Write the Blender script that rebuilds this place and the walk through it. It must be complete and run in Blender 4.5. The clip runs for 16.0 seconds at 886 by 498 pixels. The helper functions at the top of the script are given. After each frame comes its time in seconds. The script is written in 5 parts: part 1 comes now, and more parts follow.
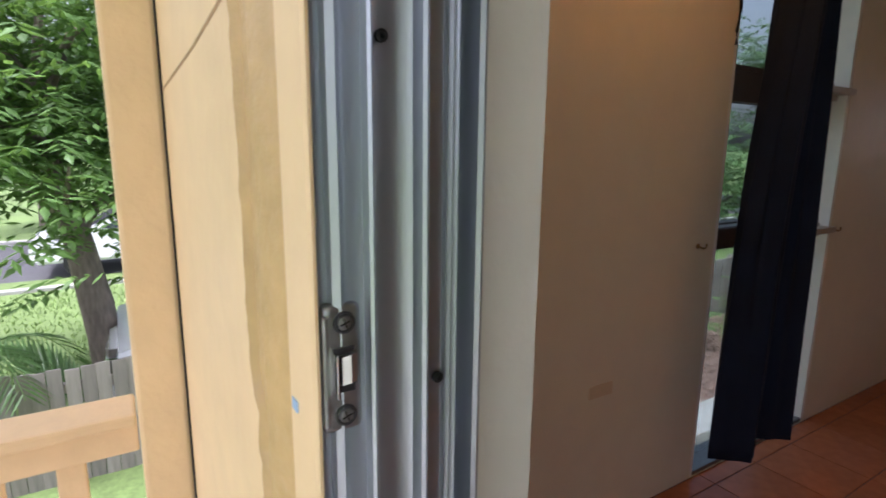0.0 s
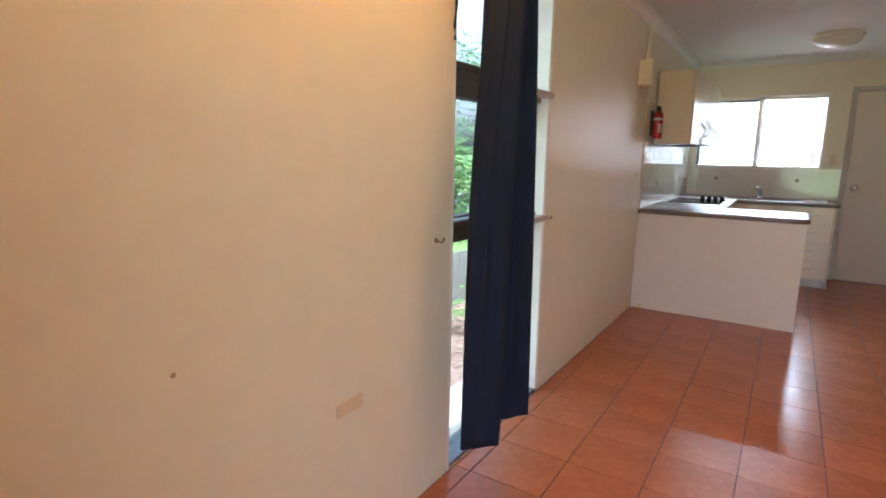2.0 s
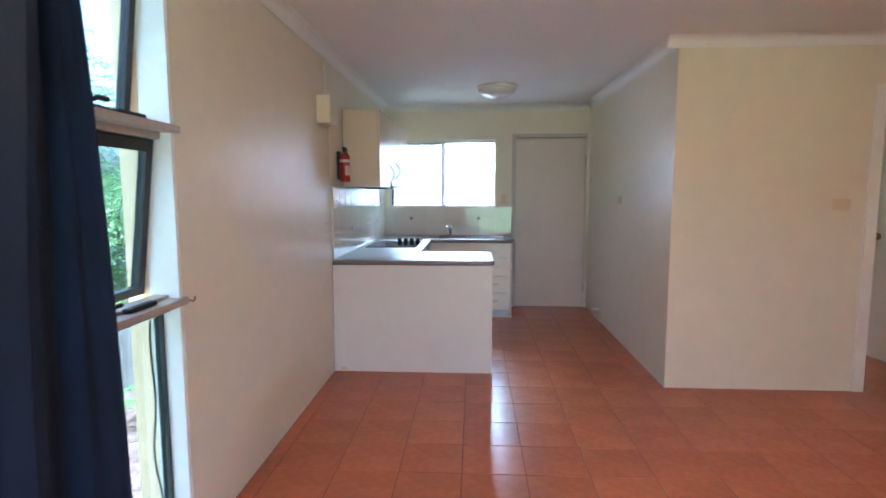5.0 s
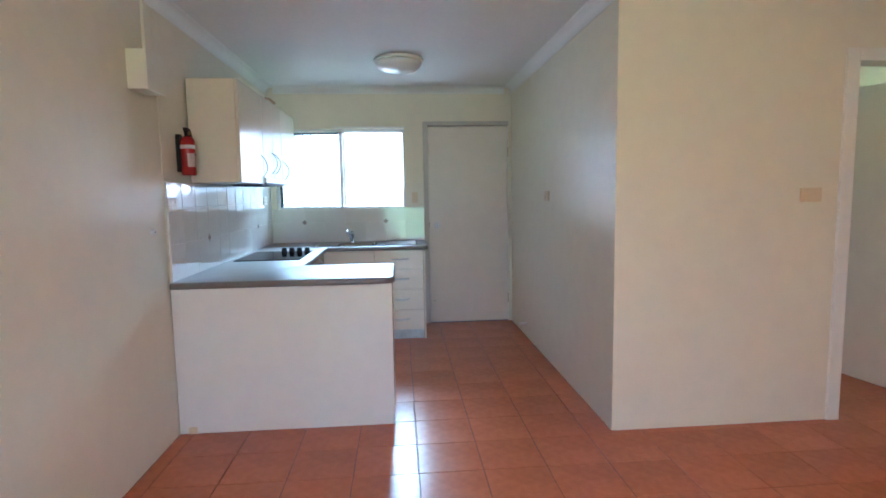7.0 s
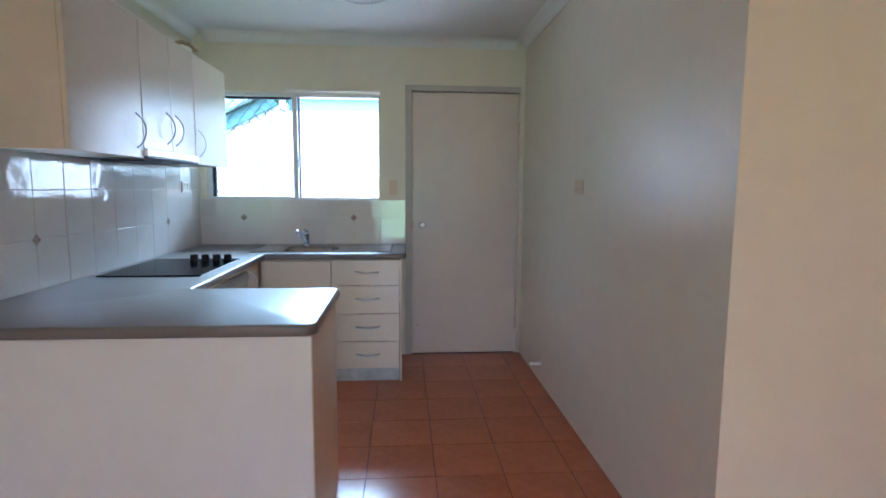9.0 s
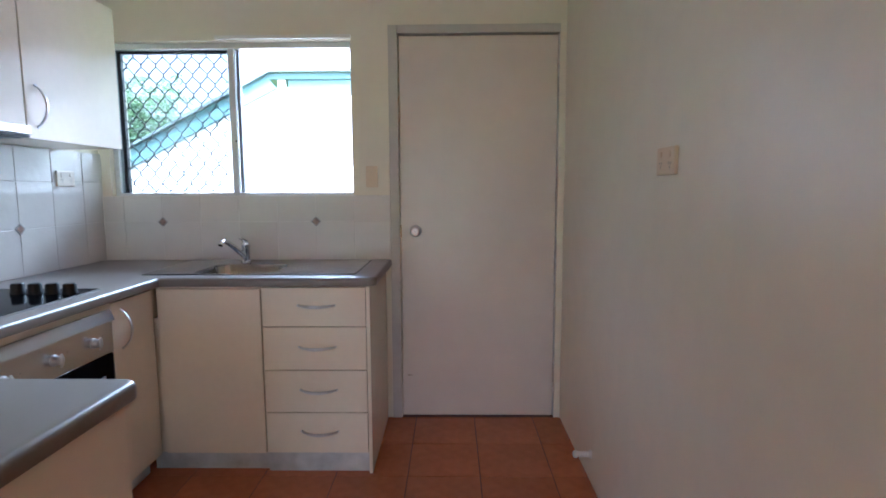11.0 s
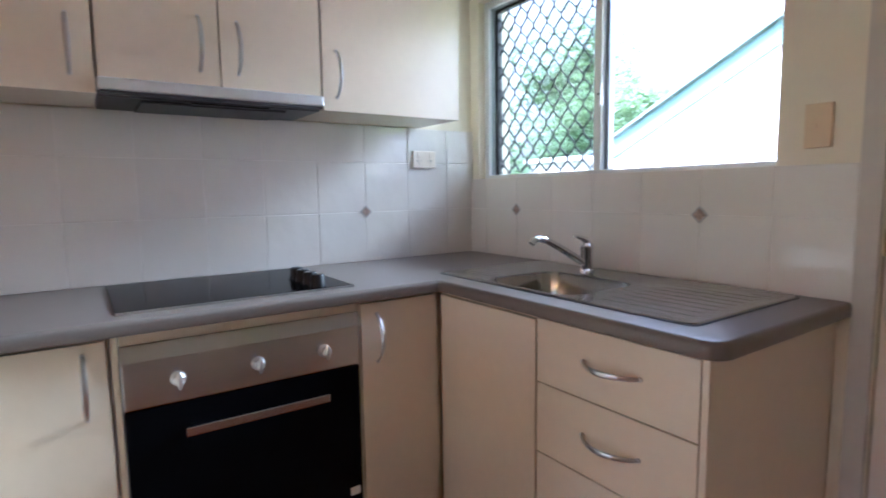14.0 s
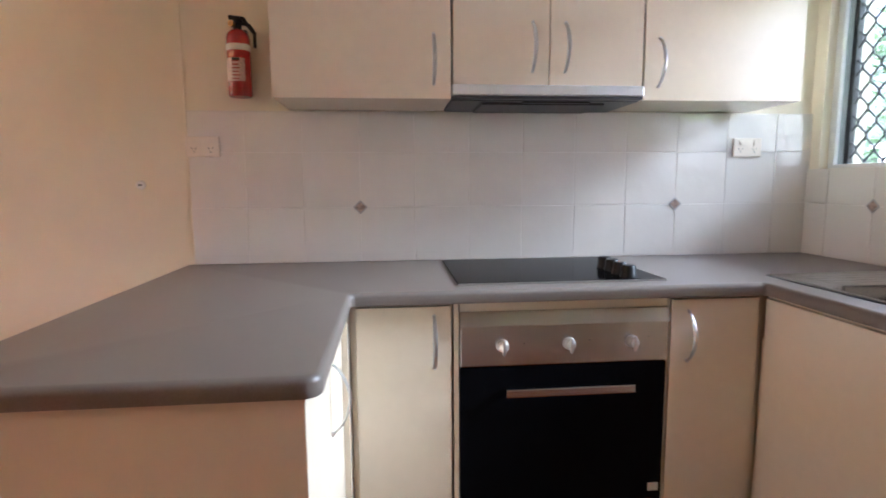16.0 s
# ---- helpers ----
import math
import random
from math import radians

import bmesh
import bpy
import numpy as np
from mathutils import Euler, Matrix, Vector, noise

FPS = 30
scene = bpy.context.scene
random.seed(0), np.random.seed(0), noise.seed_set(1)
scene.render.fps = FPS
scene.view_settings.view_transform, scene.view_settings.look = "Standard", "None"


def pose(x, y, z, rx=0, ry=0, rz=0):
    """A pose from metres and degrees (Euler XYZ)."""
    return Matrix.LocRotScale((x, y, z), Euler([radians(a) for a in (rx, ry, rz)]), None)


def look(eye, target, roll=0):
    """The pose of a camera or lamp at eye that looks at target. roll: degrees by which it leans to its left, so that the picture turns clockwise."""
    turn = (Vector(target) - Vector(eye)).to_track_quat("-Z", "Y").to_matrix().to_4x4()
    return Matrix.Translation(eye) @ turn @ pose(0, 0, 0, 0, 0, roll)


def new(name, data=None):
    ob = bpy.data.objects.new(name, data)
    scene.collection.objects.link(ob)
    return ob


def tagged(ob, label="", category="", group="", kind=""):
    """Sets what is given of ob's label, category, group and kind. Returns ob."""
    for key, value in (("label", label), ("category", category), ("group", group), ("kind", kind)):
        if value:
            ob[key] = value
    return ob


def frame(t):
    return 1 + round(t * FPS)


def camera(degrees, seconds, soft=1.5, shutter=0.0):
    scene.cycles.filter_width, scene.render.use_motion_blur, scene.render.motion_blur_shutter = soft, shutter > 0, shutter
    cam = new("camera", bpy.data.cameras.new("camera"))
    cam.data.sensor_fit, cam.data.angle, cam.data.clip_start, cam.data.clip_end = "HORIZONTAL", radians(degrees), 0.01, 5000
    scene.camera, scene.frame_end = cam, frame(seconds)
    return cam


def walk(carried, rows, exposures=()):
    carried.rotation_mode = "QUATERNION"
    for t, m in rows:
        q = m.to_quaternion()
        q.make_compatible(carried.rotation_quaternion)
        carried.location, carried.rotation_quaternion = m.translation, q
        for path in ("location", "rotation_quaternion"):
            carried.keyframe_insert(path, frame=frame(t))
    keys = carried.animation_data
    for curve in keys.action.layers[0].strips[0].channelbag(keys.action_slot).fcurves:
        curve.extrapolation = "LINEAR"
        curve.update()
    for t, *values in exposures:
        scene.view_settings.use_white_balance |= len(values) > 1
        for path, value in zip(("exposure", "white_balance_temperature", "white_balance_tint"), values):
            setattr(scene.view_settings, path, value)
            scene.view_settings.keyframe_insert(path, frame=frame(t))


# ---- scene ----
cam = camera(79.5, 16.0, 1.7, 0.25)
PATH = [
    (0, (1.186, -7.491, 1.364), (-0.488, -6.462, 0.99), 0.6),
    (0.5, (1.184, -7.463, 1.367), (-0.363, -6.245, 1.011), 0.8),
    (1, (1.172, -7.42, 1.352), (-0.232, -6.038, 1.008), 0.1),
    (1.5, (1.111, -7.348, 1.349), (-0.106, -5.804, 0.984), 1.1),
    (2, (1.094, -7.278, 1.331), (0.027, -5.623, 0.977), 0.9),
    (2.5, (1.081, -7.192, 1.327), (0.165, -5.446, 0.99), 0.7),
    (3, (1.084, -7.081, 1.33), (0.322, -5.255, 1.035), 0.9),
    (3.5, (1.08, -6.963, 1.361), (0.422, -5.091, 1.108), 1.2),
    (4, (1.115, -6.867, 1.399), (0.608, -4.945, 1.177), 1.3),
    (4.5, (1.096, -6.711, 1.403), (0.804, -4.744, 1.188), 0.8),
    (5, (1.093, -6.493, 1.403), (0.979, -4.508, 1.191), -0.1),
    (7.3, (1.333, -5.321, 1.352), (1.503, -3.338, 1.147), -0.7),
    (7.5, (1.355, -5.176, 1.352), (1.526, -3.194, 1.144), -0.4),
    (8, (1.389, -4.828, 1.358), (1.568, -2.847, 1.145), -0.2),
    (8.5, (1.465, -4.499, 1.324), (1.64, -2.517, 1.116), 0.2),
    (9, (1.53, -4.143, 1.314), (1.68, -2.161, 1.089), 0.4),
    (9.5, (1.678, -3.807, 1.288), (1.791, -1.825, 1.049), 0.3),
    (9.7, (1.706, -3.688, 1.298), (1.826, -1.707, 1.047), 0.3),
    (11.8, (2.043, -2.276, 1.228), (1.784, -0.303, 1.025), -1.1),
    (12, (2.079, -2.142, 1.232), (1.739, -0.183, 1.014), -1.4),
    (12.5, (2.064, -1.89, 1.204), (1.374, -0.024, 0.999), -2.0),
    (13, (2.039, -1.691, 1.187), (1.105, 0.065, 0.981), -2.2),
    (13.5, (2.026, -1.607, 1.169), (0.77, -0.063, 0.974), -1.3),
    (14, (2.051, -1.572, 1.172), (0.409, -0.452, 0.956), -0.9),
    (14.5, (2.029, -1.608, 1.171), (0.225, -0.775, 0.947), -1.2),
    (15, (2.031, -1.645, 1.175), (0.145, -1.023, 0.936), -1.0),
    (15.5, (2.046, -1.669, 1.175), (0.108, -1.24, 0.931), -0.7),
    (16, (2.064, -1.703, 1.179), (0.088, -1.516, 0.934), -0.4),
]
walk(cam, [(t, look(eye, target, roll)) for t, eye, target, roll in PATH],
     exposures=[(0.0, 0.52, 5700, 26), (0.5, 0.95, 5750, 26), (1.0, 1.4, 5800, 25), (1.5, 2.2, 5800, 21), (2.0, 2.6, 5500, 19), (2.5, 2.67, 4850, 15), (3.0, 2.65, 4350, 10), (3.5, 2.62, 4200, 12),
                (4.0, 2.6, 4300, 12), (5.0, 2.95, 4600, 14), (7.5, 3.15, 4300, 7), (8.5, 2.88, 4350, 9), (9.5, 2.85, 4500, 12), (12.5, 3.1, 4950, 22), (14.0, 3.08, 5000, 21), (15.0, 3.03, 5200, 22), (16.0, 3.4, 5350, 23)])

# ---- light ----
world = bpy.data.worlds.new("overcast_sky")
scene.world = world
world.use_nodes = True
wn, wl = world.node_tree.nodes, world.node_tree.links
sky = wn.new("ShaderNodeTexSky")
sky.sky_type, sky.sun_disc = "NISHITA", False
sky.sun_elevation, sky.sun_rotation = radians(60.3), radians(164.7)
sky.air_density, sky.dust_density, sky.ozone_density = 1.2, 6.0, 1.0
cloud = wn.new("ShaderNodeHueSaturation")   # thin cloud pales the blue
cloud.inputs["Saturation"].default_value, cloud.inputs["Value"].default_value = 0.35, 1.45
wl.new(sky.outputs[0], cloud.inputs["Color"])
wl.new(cloud.outputs[0], wn["Background"].inputs[0])
wn["Background"].inputs[1].default_value = 0.15


def lamp(name, kind, m, power, colour, **more):
    data = bpy.data.lights.new(name, kind)
    data.energy, data.color = power, colour
    for key, value in more.items():
        if key == "size": data.size = value
        if key == "size_y": data.size_y = value
        if key == "shape": data.shape = value
        if key == "radius": data.shadow_soft_size = value
        if key == "angle": data.angle = value
    ob = new(name, data)
    ob.matrix_world = m
    return ob


lamp("sun", "SUN", look((0, 0, 20), (-3.0, 11.0, 0)), 4.3, (1.0, 0.96, 0.9), angle=radians(12))
# sky light that comes in through the open sliding door
lamp("porch_daylight", "AREA", look((1.4, -9.55, 1.75), (1.4, 0, 1.3)), 2.8, (0.88, 0.95, 1.0), shape="RECTANGLE", size=3.8, size_y=1.6)
# the strip of open sky between the eave and the neighbour's roof, seen through the kitchen window
lamp("window_daylight", "AREA", look((1.2, 6.5, 4.95), (0.75, 0.0, 1.25)), 300.0, (0.88, 1.0, 0.93), shape="RECTANGLE", size=3.6, size_y=2.5)

# ---- materials ----
def material(name, colour, rough=0.5, metal=0.0, grain=None, amount=0.12, stain=None, bump=0.0, bump_scale=200.0, stretch=(1, 1, 1), island=0.0, each=0.0, coat=0.0, spec=0.5):
    """A surface with colour variation at two scales and a fine relief. grain, stain: scales of the fine and the broad noise."""
    m = bpy.data.materials.new(name)
    m.use_nodes = True
    n, l = m.node_tree.nodes, m.node_tree.links
    b = n["Principled BSDF"]
    b.inputs["Roughness"].default_value, b.inputs["Metallic"].default_value = rough, metal
    b.inputs["Coat Weight"].default_value = coat
    b.inputs["Specular IOR Level"].default_value = spec
    tc, mp = n.new("ShaderNodeTexCoord"), n.new("ShaderNodeMapping")
    mp.inputs["Scale"].default_value = stretch
    l.new(tc.outputs["Object"], mp.inputs[0])
    value = None

    def times(a, c):
        if a is None:
            return c
        x = n.new("ShaderNodeMath")
        x.operation = "MULTIPLY"
        l.new(a, x.inputs[0]), l.new(c, x.inputs[1])
        return x.outputs[0]

    def ranged(source, low, high, a=0.22, c=0.78):
        r = n.new("ShaderNodeMapRange")
        r.inputs[1].default_value, r.inputs[2].default_value, r.inputs[3].default_value, r.inputs[4].default_value = a, c, low, high
        l.new(source, r.inputs[0])
        return r.outputs[0]

    for scale, detail in ((grain, 4), (stain, 5)):
        if scale:
            t = n.new("ShaderNodeTexNoise")
            t.inputs["Scale"].default_value, t.inputs["Detail"].default_value = scale, detail
            l.new(mp.outputs[0], t.inputs["Vector"])
            value = times(value, ranged(t.outputs[0], 1 - amount, 1 + amount))
            if scale == stain:
                l.new(ranged(t.outputs[0], max(rough - 0.05, 0.02), min(rough + 0.06, 1), 0.15, 0.85), b.inputs["Roughness"])
    if each:
        oi = n.new("ShaderNodeObjectInfo")
        value = times(value, ranged(oi.outputs["Random"], 1 - each, 1 + each, 0, 1))
    if island:
        gi = n.new("ShaderNodeNewGeometry")
        value = times(value, ranged(gi.outputs["Random Per Island"], 1 - island, 1 + island, 0, 1))
    if value is not None:
        mix = n.new("ShaderNodeVectorMath")
        mix.operation = "SCALE"
        mix.inputs[0].default_value = colour
        l.new(value, mix.inputs["Scale"])
        l.new(mix.outputs[0], b.inputs["Base Color"])
    else:
        b.inputs["Base Color"].default_value = (*colour, 1)
    if bump:
        t, u = n.new("ShaderNodeTexNoise"), n.new("ShaderNodeBump")
        t.inputs["Scale"].default_value, t.inputs["Detail"].default_value = bump_scale, 3
        u.inputs["Strength"].default_value, u.inputs["Distance"].default_value = bump, 0.004
        l.new(mp.outputs[0], t.inputs["Vector"]), l.new(t.outputs[0], u.inputs["Height"]), l.new(u.outputs[0], b.inputs["Normal"])
    return m


def glass_material(name, tint=(0.93, 0.98, 0.96), rough=0.0):
    """A thin pane: clear, with more gloss at a slant."""
    m = bpy.data.materials.new(name)
    m.use_nodes = True
    n, l = m.node_tree.nodes, m.node_tree.links
    n.remove(n["Principled BSDF"])
    clear, gloss, mix = n.new("ShaderNodeBsdfTransparent"), n.new("ShaderNodeBsdfGlossy"), n.new("ShaderNodeMixShader")
    lw, power, ma = n.new("ShaderNodeLayerWeight"), n.new("ShaderNodeMath"), n.new("ShaderNodeMath")
    lw.inputs[0].default_value = 0.5
    power.operation, power.inputs[1].default_value = "POWER", 4.0
    ma.operation, ma.inputs[1].default_value, ma.inputs[2].default_value = "MULTIPLY_ADD", 0.7, 0.03
    clear.inputs[0].default_value, gloss.inputs["Roughness"].default_value = (*tint, 1), rough
    l.new(lw.outputs["Facing"], power.inputs[0]), l.new(power.outputs[0], ma.inputs[0]), l.new(ma.outputs[0], mix.inputs[0])
    l.new(clear.outputs[0], mix.inputs[1]), l.new(gloss.outputs[0], mix.inputs[2])
    l.new(mix.outputs[0], n["Material Output"].inputs[0])
    return m


def leaf_material(name, colour):
    """A leaf that lets some light through; no two leaves are quite alike."""
    m = material(name, colour, 0.4, island=0.4)
    n, l = m.node_tree.nodes, m.node_tree.links
    t, mix = n.new("ShaderNodeBsdfTranslucent"), n.new("ShaderNodeMixShader")
    t.inputs[0].default_value, mix.inputs[0].default_value = (colour[0] * 1.6, colour[1] * 1.5, colour[2], 1), 0.4
    l.new(n["Principled BSDF"].outputs[0], mix.inputs[1]), l.new(t.outputs[0], mix.inputs[2]), l.new(mix.outputs[0], n["Material Output"].inputs[0])
    return m


def lamp_material(name, colour, strength):
    m = bpy.data.materials.new(name)
    m.use_nodes = True
    b = m.node_tree.nodes["Principled BSDF"]
    b.inputs["Base Color"].default_value, b.inputs["Emission Color"].default_value = (0.8, 0.8, 0.8, 1), (*colour, 1)
    b.inputs["Emission Strength"].default_value = strength
    return m


WALL = material("cream_wall_paint", (0.73, 0.662, 0.518), 0.38, grain=9, amount=0.03, stain=1.1, bump=0.42, bump_scale=11)
CEIL = material("white_ceiling_paint", (0.76, 0.75, 0.72), 0.75, grain=30, amount=0.025, stain=1.5, bump=0.15, bump_scale=90)
TRIM = material("white_gloss_trim", (0.76, 0.73, 0.67), 0.35, grain=12, amount=0.04, stain=2.0, bump=0.12, bump_scale=60)
REVEAL = material("white_reveal_paint", (0.8, 0.78, 0.73), 0.5, grain=14, amount=0.05, stain=2.5, bump=0.2, bump_scale=70)
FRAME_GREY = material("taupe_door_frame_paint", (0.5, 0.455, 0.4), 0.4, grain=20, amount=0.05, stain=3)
DOORPAINT = material("offwhite_door_paint", (0.66, 0.578, 0.495), 0.3, grain=8, amount=0.03, stain=1.6, bump=0.16, bump_scale=30)
YELLOW = material("yellow_exterior_paint", (0.82, 0.6, 0.355), 0.5, grain=25, amount=0.05, stain=4, bump=0.25, bump_scale=80)
# tan of smeared sealant, darkened further by the bead's shade in the colour
FILLER = material("yellowed_sealant_with_shade", (0.56, 0.375, 0.17), 0.4, grain=60, amount=0.12, stain=12, bump=0.35, bump_scale=120)
TILE = material("terracotta_floor_tile", (0.4, 0.122, 0.048), 0.23, grain=22, amount=0.13, stain=3.2, bump=0.2, bump_scale=9, each=0.06, spec=0.4)
TILE_FAR = material("terracotta_floor_tile_rest", (0.4, 0.122, 0.048), 0.23, grain=22, amount=0.13, stain=3.2, bump=0.2, bump_scale=9, island=0.06, spec=0.4)
GROUT = material("brown_floor_grout", (0.1, 0.036, 0.022), 0.8, grain=120, amount=0.2, stain=6)
WTILE = material("white_glazed_wall_tile", (0.7, 0.665, 0.61), 0.03, grain=10, amount=0.025, bump=0.6, bump_scale=11, each=0.03, spec=0.85)
WGROUT = material("pale_wall_grout", (0.72, 0.69, 0.64), 0.8, grain=100, amount=0.12, stain=8)
DECO = material("brown_glazed_inset", (0.33, 0.24, 0.2), 0.2, grain=140, amount=0.55, stain=60)
DECO_RIM = material("pale_inset_rim", (0.4, 0.38, 0.37), 0.2, grain=80, amount=0.2)
BENCH = material("taupe_laminate_worktop", (0.17, 0.143, 0.124), 0.33, grain=420, amount=0.14, bump=0.06, bump_scale=500)
LAMINATE = material("cream_laminate", (0.74, 0.64, 0.5), 0.2, grain=30, amount=0.02, stain=2, bump=0.06, bump_scale=160)
EDGE = material("tan_board_edge", (0.42, 0.27, 0.15), 0.55, grain=40, amount=0.12, stain=5)
PANEL = material("offwhite_panel", (0.71, 0.68, 0.62), 0.42, grain=14, amount=0.025, stain=1.5, bump=0.06, bump_scale=110)
KICK = material("pale_grey_kickboard", (0.5, 0.5, 0.49), 0.36, grain=16, amount=0.18, stain=7)
SINKSTEEL = material("worn_sink_steel", (0.4, 0.4, 0.385), 0.2, 1.0, grain=40, amount=0.06, stain=7, bump=0.12, bump_scale=18)
STEEL = material("brushed_stainless", (0.52, 0.515, 0.51), 0.25, 1.0, grain=25, amount=0.04, stretch=(6, 1, 40))
CHROME = material("chrome", (0.72, 0.72, 0.73), 0.12, 1.0, grain=40, amount=0.04)
SATIN = material("satin_nickel", (0.58, 0.57, 0.56), 0.34, 1.0, grain=60, amount=0.06)
ALU = material("mill_aluminium", (0.46, 0.49, 0.54), 0.4, 1.0, grain=30, amount=0.1, stain=8, stretch=(1, 1, 0.05), bump=0.05, bump_scale=200)
ALU_GREY = material("weathered_grey_aluminium", (0.2, 0.215, 0.23), 0.36, 0.9, grain=60, amount=0.1, stain=6)
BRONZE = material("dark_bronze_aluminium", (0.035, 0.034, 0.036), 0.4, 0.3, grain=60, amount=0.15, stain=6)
ZINC = material("worn_zinc", (0.36, 0.37, 0.385), 0.38, 0.9, grain=90, amount=0.2, stain=30, bump=0.2, bump_scale=150)
PALE_FRAME = material("pale_window_frame", (0.62, 0.62, 0.6), 0.4, 0.2, grain=40, amount=0.05, stain=5)
BLACKGLASS = material("black_oven_glass", (0.004, 0.004, 0.005), 0.08, grain=5, amount=0.2, spec=0.02)
BLACK = material("black_plastic", (0.012, 0.012, 0.013), 0.4, grain=80, amount=0.2, spec=0.25)
HOODGREY = material("pale_metal_visor", (0.72, 0.73, 0.74), 0.36, 0.6, grain=30, amount=0.04, stain=5)
DARKGREY = material("dark_grey_filter", (0.06, 0.06, 0.065), 0.5, 0.3, grain=200, amount=0.3)
PLASTIC = material("cream_switch_plastic", (0.66, 0.52, 0.34), 0.35, grain=30, amount=0.03)
WHITEPLASTIC = material("white_plastic", (0.74, 0.72, 0.68), 0.35, grain=30, amount=0.04)
PRINT = material("faded_pink_print", (0.6, 0.42, 0.38), 0.4, grain=180, amount=0.35)
RED = material("red_enamel", (0.32, 0.014, 0.014), 0.25, grain=30, amount=0.08, coat=0.4)
IVORY = material("pale_ivory_plastic", (0.72, 0.64, 0.53), 0.35, grain=30, amount=0.03)
LABEL = material("white_label", (0.72, 0.7, 0.66), 0.5, grain=60, amount=0.06)
BRASS = material("aged_brass", (0.3, 0.2, 0.1), 0.35, 1.0, grain=80, amount=0.25)
NAVY = material("navy_curtain_cloth", (0.009, 0.015, 0.034), 0.85, grain=380, amount=0.25, stain=5, bump=0.4, bump_scale=600, spec=0.2)
DIFFUSER = material("opal_diffuser", (0.78, 0.78, 0.78), 0.22, grain=8, amount=0.03)
GLASS = glass_material("clear_glass")
GLASS_SCREEN = glass_material("glass_behind_insect_screen", (0.66, 0.69, 0.68))
GLASS_TINT = glass_material("grey_green_tinted_glass", (0.6, 0.66, 0.66))
TAUPE_ALU = material("taupe_anodised_ledge", (0.46, 0.4, 0.34), 0.42, 0.3, grain=60, amount=0.1, stain=6)
HOUSEWHITE = material("white_render", (0.66, 0.655, 0.64), 0.7, grain=14, amount=0.04, stain=0.8)
CHALK = material("pale_blue_chalk", (0.35, 0.5, 0.75), 0.8, grain=80, amount=0.15)
TEAL = material("teal_fascia_paint", (0.085, 0.16, 0.16), 0.5, grain=14, amount=0.06, stain=2)
ROOFING = material("grey_roof_sheet", (0.1, 0.13, 0.13), 0.5, grain=20, amount=0.1, stain=1)
WOODGREY = material("weathered_grey_paling", (0.25, 0.23, 0.205), 0.85, grain=30, amount=0.25, stain=4, stretch=(1, 1, 0.12), bump=0.5, bump_scale=60, each=0.18)
# the grey paling wood again, darkened: the tall fence's shade is in this colour
WOOD_SHADED = material("shaded_weathered_paling", (0.1, 0.095, 0.09), 0.85, grain=30, amount=0.3, stain=4, stretch=(1, 1, 0.12), bump=0.5, bump_scale=60, each=0.3)
GRASS = material("lawn_ground", (0.14, 0.21, 0.06), 0.9, grain=16, amount=0.3, stain=0.5, bump=0.8, bump_scale=40)
BLADE = material("grass_blades", (0.16, 0.25, 0.06), 0.7, island=0.35)
MULCH = material("bark_mulch", (0.2, 0.13, 0.1), 0.95, grain=40, amount=0.45, stain=6, bump=1.0, bump_scale=60)
ASPHALT = material("asphalt", (0.07, 0.07, 0.072), 0.85, grain=120, amount=0.25, stain=0.7, bump=0.5, bump_scale=150)
CONCRETE = material("concrete", (0.42, 0.41, 0.38), 0.85, grain=40, amount=0.12, stain=1.5, bump=0.3, bump_scale=80)
BARK = material("grey_brown_bark", (0.21, 0.175, 0.14), 0.9, grain=26, amount=0.35, stain=5, stretch=(1, 1, 0.3), bump=0.9, bump_scale=30)
LEAF = leaf_material("mid_green_leaf", (0.1, 0.19, 0.065))
LEAF_LIGHT = leaf_material("bright_green_leaf", (0.115, 0.215, 0.06))
# paled and greyed: window glare is put into this leaf colour
LEAF_HAZED = leaf_material("glare_paled_leaf", (0.15, 0.235, 0.15))
CARPAINT = material("white_car_paint", (0.75, 0.76, 0.77), 0.2, grain=3, amount=0.02, coat=0.6)
CARGLASS = material("dark_car_glass", (0.02, 0.025, 0.03), 0.05, grain=3, amount=0.1)
RUBBER = material("tyre_rubber", (0.02, 0.02, 0.02), 0.8, grain=60, amount=0.2)
TAILRED = material("red_tail_lens", (0.4, 0.01, 0.01), 0.2, grain=20, amount=0.1)


# ---- mesh helpers ----
def box(bm, x0, x1, y0, y1, z0, z1, bevel=0.0, seg=2):
    made = bmesh.ops.create_cube(bm, size=1.0, matrix=Matrix.LocRotScale(((x0 + x1) / 2, (y0 + y1) / 2, (z0 + z1) / 2), None, (abs(x1 - x0), abs(y1 - y0), abs(z1 - z0))))
    if bevel:
        edges = list({e for v in made["verts"] for e in v.link_edges})
        bmesh.ops.bevel(bm, geom=edges, offset=bevel, segments=seg, affect="EDGES", profile=0.6)
    return bm


def cyl(bm, a, b, r0, r1=None, n=16, caps=True):
    """A cylinder or cone from point a to point b."""
    a, b = Vector(a), Vector(b)
    turn = (b - a).to_track_quat("Z", "Y").to_matrix().to_4x4()
    bmesh.ops.create_cone(bm, cap_ends=caps, segments=n, radius1=r0, radius2=r0 if r1 is None else r1, depth=(b - a).length, matrix=Matrix.Translation((a + b) / 2) @ turn)
    return bm


